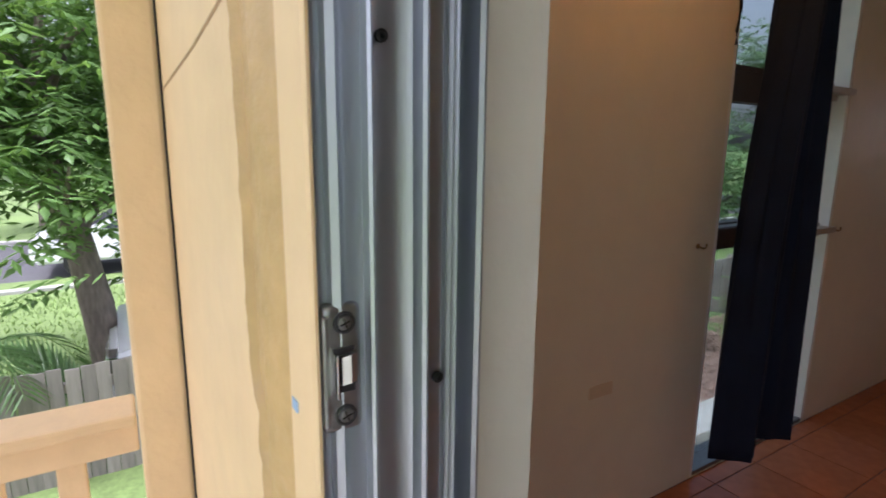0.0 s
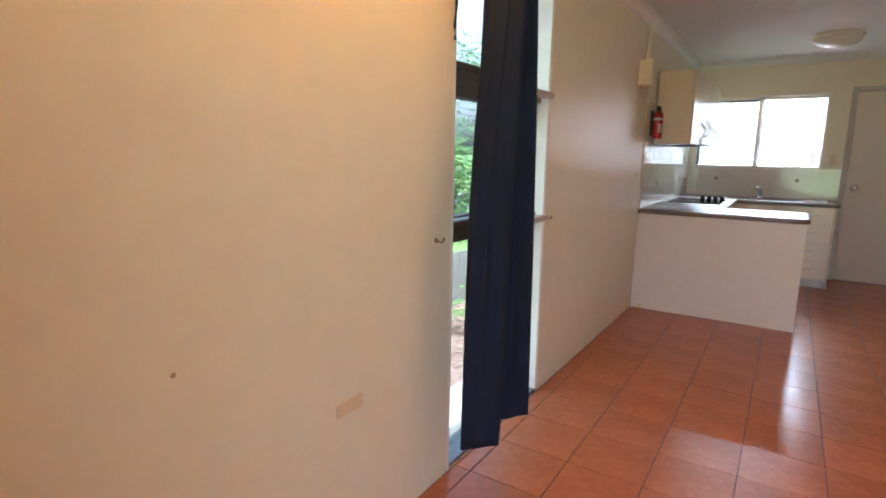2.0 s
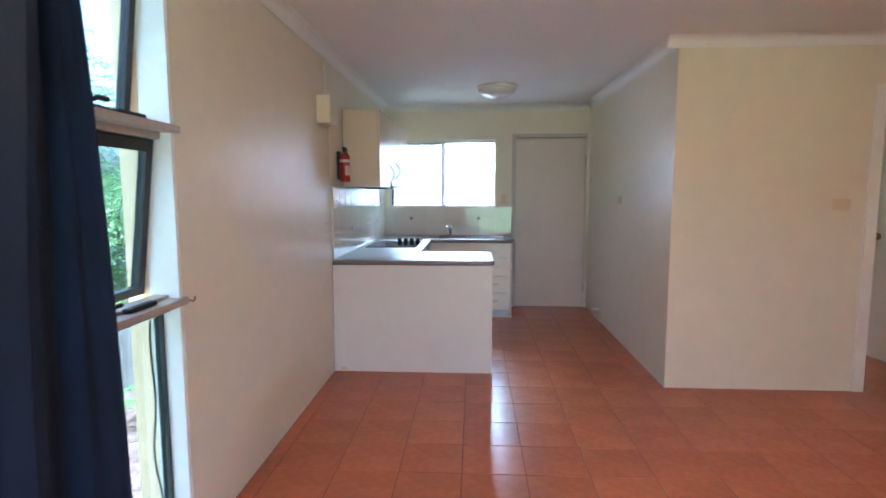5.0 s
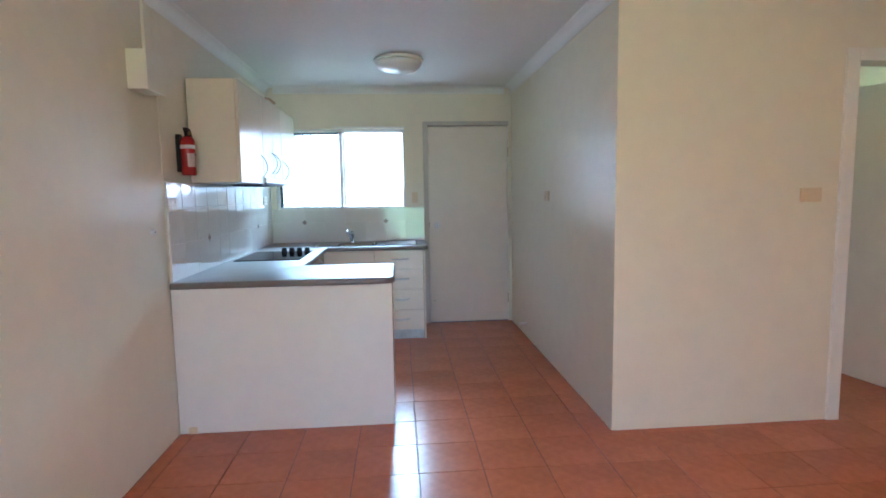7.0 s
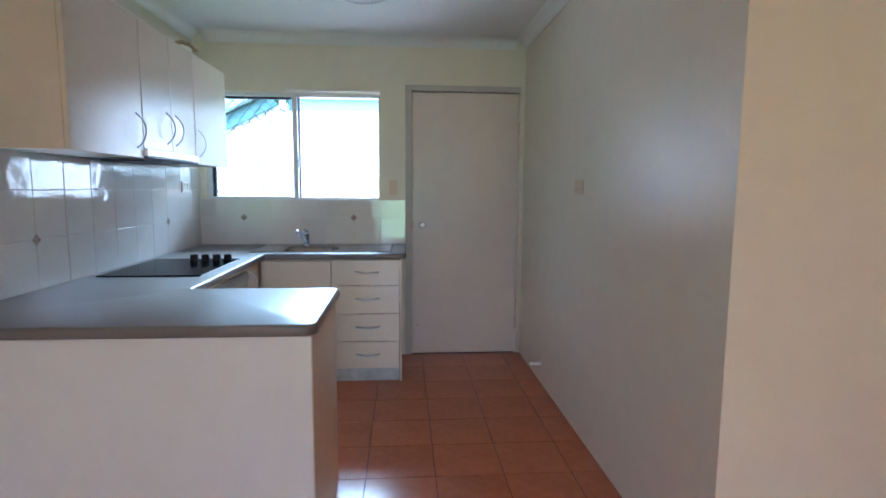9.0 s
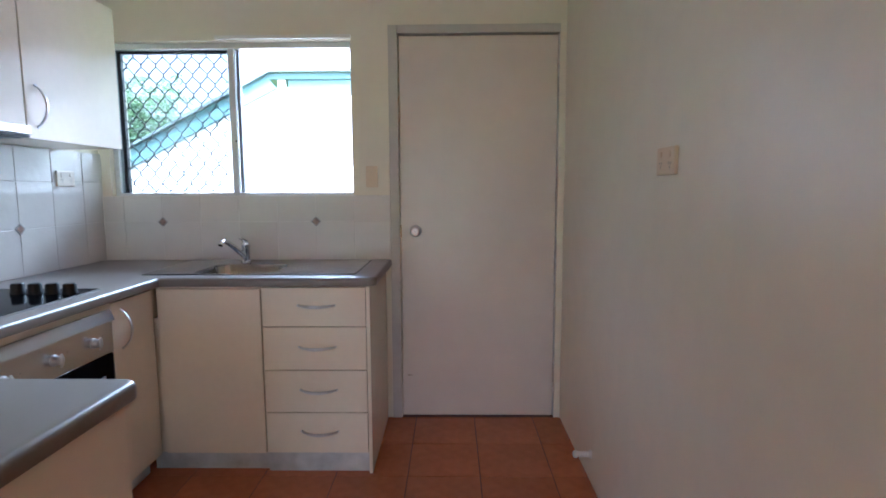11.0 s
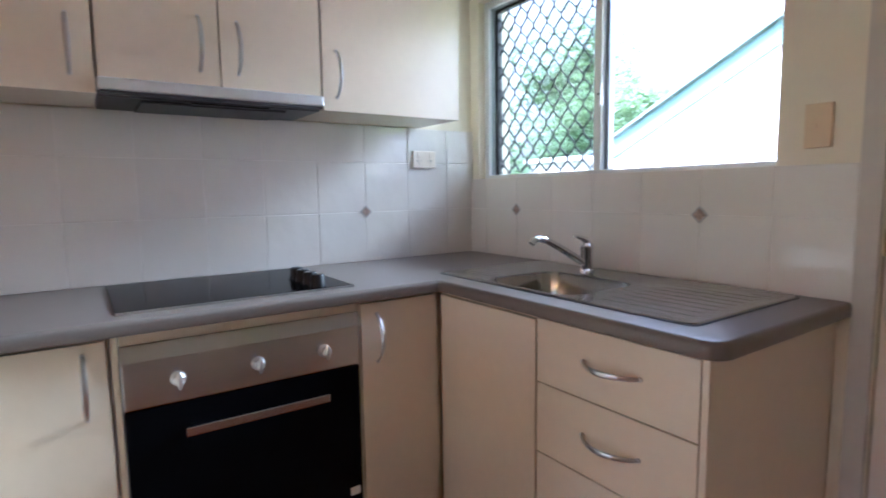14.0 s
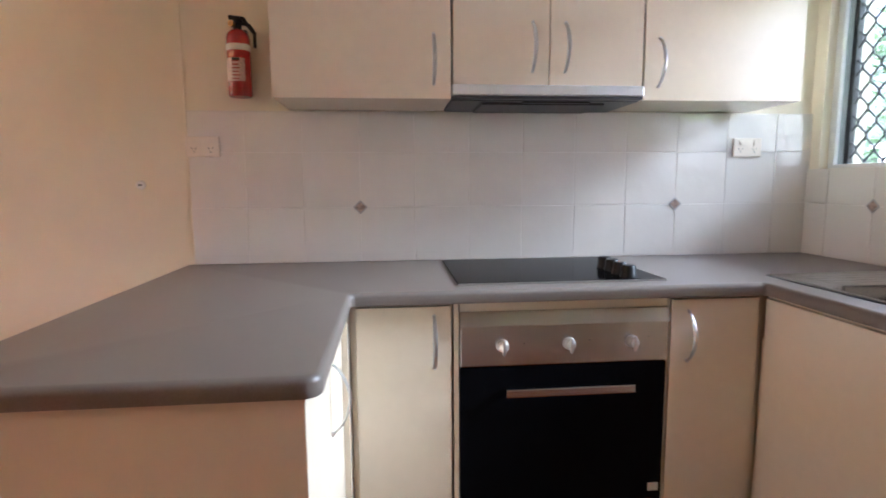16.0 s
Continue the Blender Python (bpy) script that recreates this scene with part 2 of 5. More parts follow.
def lathe(bm, profile, m=Matrix(), n=24):
    """Turn a profile of (radius, height) about the z axis of m."""
    rings = []
    for r, z in profile:
        rings.append([bm.verts.new(m @ Vector((max(r, 1e-4) * math.cos(2 * math.pi * k / n), max(r, 1e-4) * math.sin(2 * math.pi * k / n), z))) for k in range(n)])
    for p, q in zip(rings, rings[1:]):
        for k in range(n):
            bm.faces.new((p[k], p[(k + 1) % n], q[(k + 1) % n], q[k]))
    bm.faces.new(rings[0][::-1]), bm.faces.new(rings[-1])
    return bm


def sweep(bm, points, radii, n=10, flat=1.0, up=(0, 0, 1)):
    """A tube along points, with a radius at each; flat squeezes it along up."""
    pts, rings = [Vector(p) for p in points], []
    for i, p in enumerate(pts):
        d = (pts[min(i + 1, len(pts) - 1)] - pts[max(i - 1, 0)]).normalized()
        s = d.cross(Vector(up))
        s = s.normalized() if s.length > 1e-4 else d.orthogonal().normalized()
        u = s.cross(d).normalized()
        r = radii[i] if isinstance(radii, (list, tuple)) else radii
        rings.append([bm.verts.new(p + s * r * math.cos(2 * math.pi * k / n) + u * r * flat * math.sin(2 * math.pi * k / n)) for k in range(n)])
    for a, b in zip(rings, rings[1:]):
        for k in range(n):
            bm.faces.new((a[k], a[(k + 1) % n], b[(k + 1) % n], b[k]))
    bm.faces.new(rings[0][::-1]), bm.faces.new(rings[-1])
    return bm


def prism(bm, outline, lift):
    """Extrude a closed outline of 3D points by the vector lift."""
    low = [bm.verts.new(p) for p in outline]
    top = [bm.verts.new(Vector(p) + Vector(lift)) for p in outline]
    bm.faces.new(low[::-1]), bm.faces.new(top)
    for k in range(len(low)):
        j = (k + 1) % len(low)
        bm.faces.new((low[k], low[j], top[j], top[k]))
    return bm


def mesh_of(name, bm, mat, smooth=False):
    bmesh.ops.recalc_face_normals(bm, faces=bm.faces)
    data = bpy.data.meshes.new(name)
    bm.to_mesh(data)
    bm.free()
    data.materials.append(mat)
    if smooth:
        data.polygons.foreach_set("use_smooth", [True] * len(data.polygons))
        data.set_sharp_from_angle(angle=radians(38))
    return data


def part(name, bm, mat, parent=None, label="", smooth=False):
    ob = new(name, mesh_of(name, bm, mat, smooth))
    if parent:
        ob.parent = parent
    return tagged(ob, label)


def thing(name, label, category, at=(0, 0, 0), group="", turn=0):
    ob = new(name)
    ob.matrix_world = pose(*at, 0, 0, turn)
    ob.empty_display_size = 0.1
    return tagged(ob, label, category, group)


def one(name, bm, mat, label, category, group="", smooth=False):
    return tagged(part(name, bm, mat, None, "", smooth), label, category, group)


def setting(name, bm, mat, label, category, smooth=False):
    return tagged(part(name, bm, mat, None, "", smooth), label, category, "", "structure")


B = bmesh.new

# ---- the setting: shell of the flat ----
CZ = 2.435                      # ceiling
RX, WY, LX = 2.468, -2.698, 5.3  # kitchen's right wall, cross wall, living room's right wall
FY = -7.294                      # inner face of the front wall

bm = box(B(), -0.19, 5.5, -7.304, 0.19, -0.14, -0.0028)
floor = setting("floor", bm, GROUT, "glossy terracotta floor tiles with dark grout", "floor")

bm = box(B(), -0.19, 0, -7.42, -5.528, -0.14, 2.6)
box(bm, -0.19, 0, -4.573, 0.19, -0.14, 2.6)
box(bm, -0.19, 0, -5.528, -4.573, 2.36, 2.6)
box(bm, -0.19, 0, -5.528, -4.573, -0.14, 0.0)
wall_left = setting("wall_west", bm, WALL, "cream painted wall with a slight sheen", "wall")

bm = box(B(), 0, 0.06, 0, 0.19, -0.14, 2.6)
box(bm, 1.355, 1.6, 0, 0.19, -0.14, 2.6)
box(bm, 0.06, 1.355, 0, 0.19, -0.14, 1.226)
box(bm, 0.06, 1.355, 0, 0.19, 2.022, 2.6)
box(bm, 1.6, 2.434, 0, 0.19, 2.05, 2.6)
box(bm, 2.434, RX, 0, 0.19, -0.14, 2.6)
setting("wall_north", bm, WALL, "cream painted wall with window and back door", "wall")

bm = box(B(), RX, RX + 0.12, WY + 0.12, 0.19, -0.14, 2.6)
setting("wall_kitchen_side", bm, WALL, "cream painted semi-gloss kitchen side wall", "wall")
bm = box(B(), RX, 3.78, WY, WY + 0.12, -0.14, 2.6)
box(bm, 3.78, 4.66, WY, WY + 0.12, 2.06, 2.6)
box(bm, 4.66, LX, WY, WY + 0.12, -0.14, 2.6)
setting("wall_cross", bm, WALL, "cream painted wall beside a doorway", "wall")
bm = box(B(), LX, LX + 0.12, -7.42, -2.4, -0.14, 2.6)
box(bm, LX, LX + 0.12, -2.4, -1.1, -0.14, 0.9)
box(bm, LX, LX + 0.12, -2.4, -1.1, 2.1, 2.6)
box(bm, LX, LX + 0.12, -1.1, 0.19, -0.14, 2.6)
setting("wall_east", bm, WALL, "cream painted living room wall", "wall")
bm = box(B(), 2.598, LX, -0.9, -0.78, -0.14, 2.6)
setting("wall_hall", bm, WALL, "cream painted wall of the hall", "wall")

# beyond x = 2.25 the wall is unseen, added to narrow the daylight opening
bm = box(B(), 0, 0.967, -7.419, FY, -0.14, 2.6)
box(bm, 0.967, 2.25, -7.419, FY, 2.12, 2.6)
box(bm, 2.25, LX, -7.419, FY, -0.14, 2.6)
setting("wall_south", bm, REVEAL, "white painted wall end beside the sliding door", "wall")

bm = box(B(), -0.19, 5.5, -7.42, 0.19, CZ, CZ + 0.14)
setting("ceiling", bm, CEIL, "flat white painted plaster ceiling", "ceiling")


def cornice(a, b, inward):
    """A cove along the wall from a to b (x, y); inward points into the room."""
    a, b, w = Vector((*a, 0)), Vector((*b, 0)), Vector((*inward, 0))
    prof = [(0, 0)] + [(-0.0360, -0.0390)] + [(0.075 - 0.066 * math.cos(t), -0.075 + 0.066 * math.sin(t) + 0.006) for t in np.linspace(0.0, math.pi / 2, 7)] + [(0.078, 0)]
    bm = B()
    prism(bm, [a + w * u + Vector((0, 0, CZ - 0.002 + v)) for u, v in prof], b - a)
    return bm


for a, b, w in (((0, 0.0), (0, FY), (1, 0)), ((0.076, 0), (RX - 0.076, 0), (-0.0390, -0.9640)), ((RX, 0), (RX, WY - 0.0), (-1, 0)), ((RX - 0.076, WY), (LX, WY), (-0.0390, -0.9640))):
    setting("cornice", cornice(a, b, w), CEIL, "white plaster cove cornice", "cornice", True)

# ---- floor tiles ----
TX, TY, TW, TD = 0.083, -2.742, 0.319, 0.303   # joint lines


def tile_mesh(x0, x1, y0, y1, name="tile"):
    bm = B()
    g, h, c = 0.0019, 0.0, 0.0014
    lo = [bm.verts.new((x, y, -0.010)) for x, y in ((x0 + g, y0 + g), (x1 - g, y0 + g), (x1 - g, y1 - g), (x0 + g, y1 - g))]
    mid = [bm.verts.new((v.co.x, v.co.y, -c)) for v in lo]
    cx, cy = (x0 + x1) / 2, (y0 + y1) / 2
    top = [bm.verts.new((v.co.x - math.copysign(c, v.co.x - cx), v.co.y - math.copysign(c, v.co.y - cy), h)) for v in lo]
    bm.faces.new(top)
    for k in range(4):
        j = (k + 1) % 4
        bm.faces.new((lo[k], lo[j], mid[j], mid[k])), bm.faces.new((mid[k], mid[j], top[j], top[k]))
    return bm


# ---- wet area wall tiles ----
def wall_tile(bm, a, u, v, w, h, n):
    """One glazed tile: corner a, along u by w, up v by h, proud along n."""
    a, u, v, n = Vector(a), Vector(u), Vector(v), Vector(n)
    g = 0.0012
    c = [a + u * s + v * t for s, t in ((g, g), (w - g, g), (w - g, h - g), (g, h - g))]
    mid = (c[0] + c[2]) / 2
    lo = [bm.verts.new(p + n * 0.001) for p in c]
    up = [bm.verts.new(p + n * 0.008) for p in c]
    tip = random.uniform(-0.0006, 0.0006), random.uniform(-0.0006, 0.0006)
    top = [bm.verts.new(p + (mid - p).normalized() * 0.0022 + n * (0.0089 + tip[0] * (p - mid).dot(u) / w * 2 + tip[1] * (p - mid).dot(v) / h * 2)) for p in c]
    bm.faces.new(top)
    for k in range(4):
        j = (k + 1) % 4
        bm.faces.new((lo[k], lo[j], up[j], up[k])), bm.faces.new((up[k], up[j], top[j], top[k]))
    return bm


BT = 0.882   # worktop
splash = setting("splashback_west", box(B(), 0.0005, 0.0112, -2.44, -0.0005, BT, 1.447), WGROUT, "white glazed splashback tiles with small diamond insets", "tiled splashback")
splash2 = setting("splashback_north", box(B(), 0.0112, 1.55, -0.0112, -0.0005, BT, 1.225), WGROUT, "white glazed splashback tiles below the window", "tiled splashback")

# ---- doors and windows of the setting ----
door = thing("door_1", "closed flat off-white painted back door", "door", (1.6, 0.02, 0))
tagged(door, kind="structure")
part("door_leaf", box(B(), 0.003, 0.8275, -0.004, 0.034, 0.004, 2.043, 0.002), DOORPAINT, door)
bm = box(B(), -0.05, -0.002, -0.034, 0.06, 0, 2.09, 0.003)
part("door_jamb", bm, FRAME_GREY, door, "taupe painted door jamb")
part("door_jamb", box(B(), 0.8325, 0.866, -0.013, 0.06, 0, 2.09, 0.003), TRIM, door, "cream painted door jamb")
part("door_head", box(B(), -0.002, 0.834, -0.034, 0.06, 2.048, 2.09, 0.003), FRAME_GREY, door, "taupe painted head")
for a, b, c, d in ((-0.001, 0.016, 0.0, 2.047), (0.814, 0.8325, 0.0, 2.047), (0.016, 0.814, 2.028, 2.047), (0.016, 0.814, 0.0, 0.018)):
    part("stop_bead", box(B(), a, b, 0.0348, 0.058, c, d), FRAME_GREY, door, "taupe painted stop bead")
knob = part("door_knob", lathe(B(), [(0.004, 0.0), (0.03, 0.0), (0.032, 0.004), (0.028, 0.008), (0.012, 0.012), (0.011, 0.028), (0.02, 0.034), (0.026, 0.044), (0.0265, 0.053), (0.022, 0.06), (0.012, 0.062), (0.01, 0.058), (0.003, 0.058)], pose(0.082, -0.004, 1.032, 90, 0, 0)), SATIN, door, "satin metal round knob", True)
part("keyhole", box(B(), 0.081, 0.083, -0.066, -0.061, 1.027, 1.037), BLACK, knob)
part("latch_plate", box(B(), -0.004, 0.006, -0.008, 0.004, 1.0, 1.065), BRASS, door)
for z in (0.25, 1.78):
    part("hinge", cyl(B(), (0.832, -0.01, z - 0.05), (0.832, -0.01, z + 0.05), 0.007, n=10), FRAME_GREY, door, "painted butt hinge")
part("scuff", box(B(), 0.03, 0.055, -0.0055, -0.0038, 0.232, 0.236), BRASS, door)

# kitchen window: pale aluminium slider, one half screened
win = tagged(thing("window_1", "pale aluminium sliding kitchen window, half open, diamond security screen", "window", (0, 0.07, 0)), kind="structure")
x0, x1, z0, z1, xm = 0.06, 1.355, 1.226, 2.022, 0.726
part("window_frame", box(B(), x0, x0 + 0.03, -0.035, 0.05, z0, z1, 0.003), PALE_FRAME, win)
part("window_frame", box(B(), x1 - 0.012, x1, -0.02, 0.05, z0, z1, 0.003), PALE_FRAME, win)
part("window_frame", box(B(), x0 + 0.03, x1 - 0.012, -0.035, 0.05, z0, z0 + 0.016, 0.003), PALE_FRAME, win)
part("window_frame", box(B(), x0 + 0.03, x1 - 0.012, -0.035, 0.05, z1 - 0.03, z1, 0.003), PALE_FRAME, win)
part("sash_stile", box(B(), xm - 0.028, xm + 0.006, -0.03, -0.004, z0 + 0.016, z1 - 0.03, 0.003), PALE_FRAME, win)
part("sash_stile", box(B(), xm + 0.008, xm + 0.026, -0.012, 0.02, z0 + 0.016, z1 - 0.03, 0.003), ALU_GREY, win, "grey sliding sash stile")
part("sash_latch", box(B(), xm + 0.0, xm + 0.014, -0.045, -0.03, 1.475, 1.555, 0.003), PALE_FRAME, win, "pale sash latch")
part("sash_latch", box(B(), xm + 0.003, xm + 0.011, -0.049, -0.045, 1.51, 1.519, 0.001), BLACK, win)
part("screen_frame", box(B(), x0 + 0.03, x0 + 0.05, 0.005, 0.03, z0 + 0.016, z1 - 0.03, 0.002), BRONZE, win, "dark screen frame")
part("screen_frame", box(B(), x0 + 0.05, xm - 0.03, 0.005, 0.03, z1 - 0.045, z1 - 0.03, 0.002), BRONZE, win, "dark screen frame")
pane = part("pane", box(B(), x0 + 0.03, xm - 0.02, -0.02, -0.016, z0 + 0.016, z1 - 0.03), GLASS_SCREEN, win)
pane.visible_shadow = False
# diamond grille, strand by strand
dx, dz = 0.0395, 0.052
for k in range(16):
    xa = x0 + 0.052 + k * dx
    if xa > xm - 0.03:
        break
    pts = []
    for j in range(16):
        z = z0 + 0.018 + j * dz
        if z > z1 - 0.032:
            break
        off = dx * 0.5 * (1 if (j + k) % 2 else -1)
        for q in (-0.008, 0.008):
            pts.append((xa + off * 0.96, 0.018, min(z + q, z1 - 0.03)))
    part("grille_strand", sweep(B(), pts, 0.0034, 6, 1.6, (0, 1, 0)), BRONZE, win, "dark wire strand")
setting("window_head_trim", box(B(), 0.66, 1.36, -0.022, -0.001, 2.026, 2.044, 0.002), TRIM, "thin white trim over the window", "trim")

# tall side window: three lights in dark bronze frames with grey transoms
tall = tagged(thing("window_2", "full-height three-light side window in dark frames", "window", (-0.07, 0, 0)), kind="structure")
ya, yb = -5.528, -4.573
part("reveal", box(B(), -0.045, 0.069, yb - 0.022, yb - 0.001, 0.0, 2.36, 0.003), REVEAL, tall, "white painted side reveal")
part("reveal", box(B(), -0.045, 0.069, ya + 0.001, ya + 0.022, 0.0, 2.36, 0.003), REVEAL, tall, "white painted side reveal")
part("sill", box(B(), -0.05, 0.069, ya + 0.022, yb - 0.022, 0.001, 0.02, 0.003), ALU_GREY, tall, "grey bottom sill")
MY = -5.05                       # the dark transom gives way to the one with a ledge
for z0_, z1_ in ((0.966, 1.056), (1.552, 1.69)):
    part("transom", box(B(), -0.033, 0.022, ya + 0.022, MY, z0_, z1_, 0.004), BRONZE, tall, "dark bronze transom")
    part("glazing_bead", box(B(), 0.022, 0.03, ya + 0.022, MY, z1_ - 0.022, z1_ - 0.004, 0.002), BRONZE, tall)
for z, lab in ((0.99, "weathered grey transom"), (1.625, "weathered grey transom")):
    part("transom", box(B(), -0.03, 0.03, MY, yb - 0.022, z - 0.03, z + 0.035, 0.004), TAUPE_ALU, tall, lab)
    t2 = part("transom_shelf", box(B(), 0.03, 0.088, MY + 0.01, yb + 0.012, z - 0.006, z + 0.022, 0.004), TAUPE_ALU, tall, "grey ledge of the transom")
    part("winder", box(B(), 0.032, 0.062, -4.87, -4.72, z + 0.0225, z + 0.04, 0.006), BLACK, t2, "black window winder")
    part("stay_arm", sweep(B(), [(0.02, -4.95, z + 0.045), (0.05, -4.94, z + 0.06), (0.055, -4.9, z + 0.06)], 0.008, 8), BLACK, tall, "black stay")


def hung(bm, top, dark):
    """The upper two sashes hang from their heads and stand a little open."""
    if dark > 0.02:
        bm.transform(Matrix.Translation((-0.012, 0, top)) @ Matrix.Rotation(radians(7), 4, "Y") @ Matrix.Translation((0.012, 0, -top)))
    return bm


for z0_, z1_, dark in ((0.02, 0.96, 0.012), (1.025, 1.595, 0.035), (1.66, 2.36, 0.032)):
    for a, b in ((ya + 0.022, ya + 0.022 + dark * 0.2), (yb - 0.022 - dark, yb - 0.022)):
        part("sash_stile", hung(box(B(), -0.03, 0.005, a, b, z0_, z1_, 0.003), z1_, dark), BRONZE, tall, "dark sash stile")
    if dark > 0.02:
        for a, b in ((z0_, z0_ + 0.03), (z1_ - 0.045, z1_)):
            part("sash_rail", hung(box(B(), -0.03, 0.005, ya + 0.022 + dark * 0.2, yb - 0.022 - dark, a, b, 0.003), z1_, dark), BRONZE, tall, "dark sash rail")
    p = part("pane", hung(box(B(), -0.015, -0.011, ya + 0.022 + dark * 0.2, yb - 0.022 - dark, z0_, z1_), z1_, dark), GLASS_TINT, tall)
    p.visible_shadow = False
part("cable", sweep(B(), [(-0.03 + 0.01 * math.sin(k * 0.8), -4.63 + 0.012 * math.sin(k * 0.55), 0.03 + 0.06 * k) for k in range(16)], 0.004, 6), BLACK, tall, "thin dark cable")
# yellow painted outer reveal
setting("outer_reveal", box(B(), -0.205, -0.117, -4.586, -4.5735, -0.14, 2.36, 0.002), YELLOW, "yellow painted outer reveal of the window", "reveal")

# doorway to the hall, with its door standing open
fr = tagged(thing("door_2", "open off-white hall door in a painted frame", "door", (0, 0, 0)), kind="structure")
part("door_jamb", box(B(), 3.757, 3.832, WY - 0.016, WY + 0.125, 0, 2.115, 0.004), TRIM, fr, "white painted jamb")
part("door_jamb", box(B(), 4.62, 4.69, WY - 0.016, WY + 0.125, 0, 2.115, 0.004), TRIM, fr, "white painted jamb")
part("door_head", box(B(), 3.832, 4.62, WY - 0.016, WY + 0.125, 2.045, 2.115, 0.004), TRIM, fr, "white painted head")
swing = pose(4.61, -2.575, 0, 0, 0, 9)
bm = box(B(), -0.037, 0.0, 0.0, 0.79, 0.006, 2.04, 0.002)
bm.transform(swing)
leaf = part("door_leaf", bm, DOORPAINT, fr)
part("door_knob", lathe(B(), [(0.004, 0), (0.03, 0), (0.03, 0.005), (0.011, 0.01), (0.011, 0.03), (0.026, 0.04), (0.026, 0.056), (0.01, 0.062), (0.003, 0.062)], swing @ pose(-0.037, 0.725, 1.03, 0, -90, 0)), BRASS, leaf, "brass round knob", True)

# sliding door: aluminium jamb, keeper, glass leaf slid open
slid = tagged(thing("door_3", "aluminium sliding door frame at the porch, slid open", "sliding door", (0, 0, 0)), kind="structure")
prof = [(0.9610, -7.4292), (0.9930, -7.4292), (0.9915, -7.4245), (0.9950, -7.4235), (0.9965, -7.4205), (0.9945, -7.4185), (0.9930, -7.4165), (0.9930, -7.4095),
        (0.9985, -7.4090), (0.9995, -7.4078), (0.9985, -7.4066), (0.9930, -7.4055), (0.9915, -7.4020), (0.9912, -7.3960), (0.9918, -7.3900), (0.9935, -7.3875), (1.0010, -7.3870), (1.0020, -7.3855), (1.0010, -7.3840),
        (0.9945, -7.3830), (0.9945, -7.3740), (0.9965, -7.3732), (0.9950, -7.3720), (0.9968, -7.3706), (0.9950, -7.3692), (0.9968, -7.3678), (0.9945, -7.3665), (0.9900, -7.3655),
        (0.9900, -7.3630), (1.0030, -7.3622), (1.0040, -7.3600), (1.0025, -7.3580), (0.9610, -7.3565)]
jamb = part("jamb", prism(B(), [(x, y, 0.0) for x, y in prof], (0, 0, 2.1)), ALU, slid, "ribbed mill aluminium jamb", True)
for z, y in ((1.405, -7.401), (1.264, -7.3765), (1.02, -7.401), (1.75, -7.401)):
    part("screw", lathe(B(), [(0.001, 0.0), (0.0026, 0.0), (0.0026, 0.0018), (0.0012, 0.0022), (0.0004, 0.0012)], pose(0.9928 if y < -7.39 else 0.9952, y, z, 0, 90, 0), 10), BLACK, jamb, "dark screw head")
keeper = part("keeper", box(B(), 0.9865, 0.9962, -7.4285, -7.4120, 1.250, 1.304, 0.0035, 3), ZINC, slid, "worn zinc latch keeper", True)
part("lip", box(B(), 0.9955, 0.9985, -7.4288, -7.4262, 1.254, 1.300, 0.001), ZINC, keeper, "raised worn edge")
for z in (1.2575, 1.2965):
    part("screw_recess", lathe(B(), [(0.0012, 0.0), (0.0046, 0.0), (0.0046, 0.0006), (0.0038, 0.0008), (0.0034, 0.0002), (0.0012, 0.0001)], pose(0.9962, -7.4195, z, 0, 90, 0), 16), DARKGREY, keeper, "dark grey ring round the screw", True)
    s_ = part("screw", lathe(B(), [(0.001, 0.0), (0.0032, 0.0), (0.0028, 0.0012), (0.0006, 0.0016)], pose(0.9963, -7.4195, z, 0, 90, 0), 14), ZINC, keeper, "cross-head screw", True)
    for turn in (20, 110):
        bm = box(B(), -0.0022, 0.0022, -0.0003, 0.0003, 0.0012, 0.0017)
        bm.transform(pose(0.9963, -7.4195, z, 0, 90, 0) @ pose(0, 0, 0, 0, 0, turn))
        part("cross_slot", bm, BLACK, s_)
part("slot", box(B(), 0.9958, 0.9965, -7.4245, -7.4155, 1.2675, 1.2865), DARKGREY, keeper)
part("tongue", prism(B(), [(0.9960, -7.4235, 1.271), (1.0020, -7.4225, 1.273), (1.0035, -7.4195, 1.274), (1.0020, -7.4165, 1.274), (0.9960, -7.4150, 1.273)], (0, 0, 0.0115)), SATIN, keeper, "bright hook block", True)
part("hook_edge", box(B(), 0.9962, 1.0015, -7.4246, -7.4236, 1.267, 1.285, 0.0004), CHROME, keeper, "bright hook edge")
part("jamb", box(B(), 2.2, 2.25, -7.434, -7.3565, 0, 2.1, 0.003), ALU, slid)
part("head", box(B(), 0.961, 2.25, -7.434, -7.3565, 2.1, 2.12, 0.003), ALU, slid)
bm = box(B(), 0.961, 2.25, -7.434, -7.3565, -0.01, 0.0)
for y in (-7.419, -7.396, -7.374):
    box(bm, 1.015, 2.199, y, y + 0.004, 0.0, 0.012)
part("track", bm, ALU, slid, "ribbed floor track")
for a, b, c, d in ((1.62, 1.67, 0.03, 2.08), (2.15, 2.199, 0.03, 2.08)):
    part("sash_stile", box(B(), a, b, -7.389, -7.364, c, d, 0.003), ALU, slid)
p = part("pane", box(B(), 1.67, 2.15, -7.38, -7.374, 0.03, 2.08), GLASS, slid)
p.visible_shadow = False

# porch: boarded front wall, corner batten and balustrade
def porch_face(x):
    """The y of the porch wall's face: the boards run slightly askew to the room."""
    return -7.432 - (0.9965 - x) * 0.036


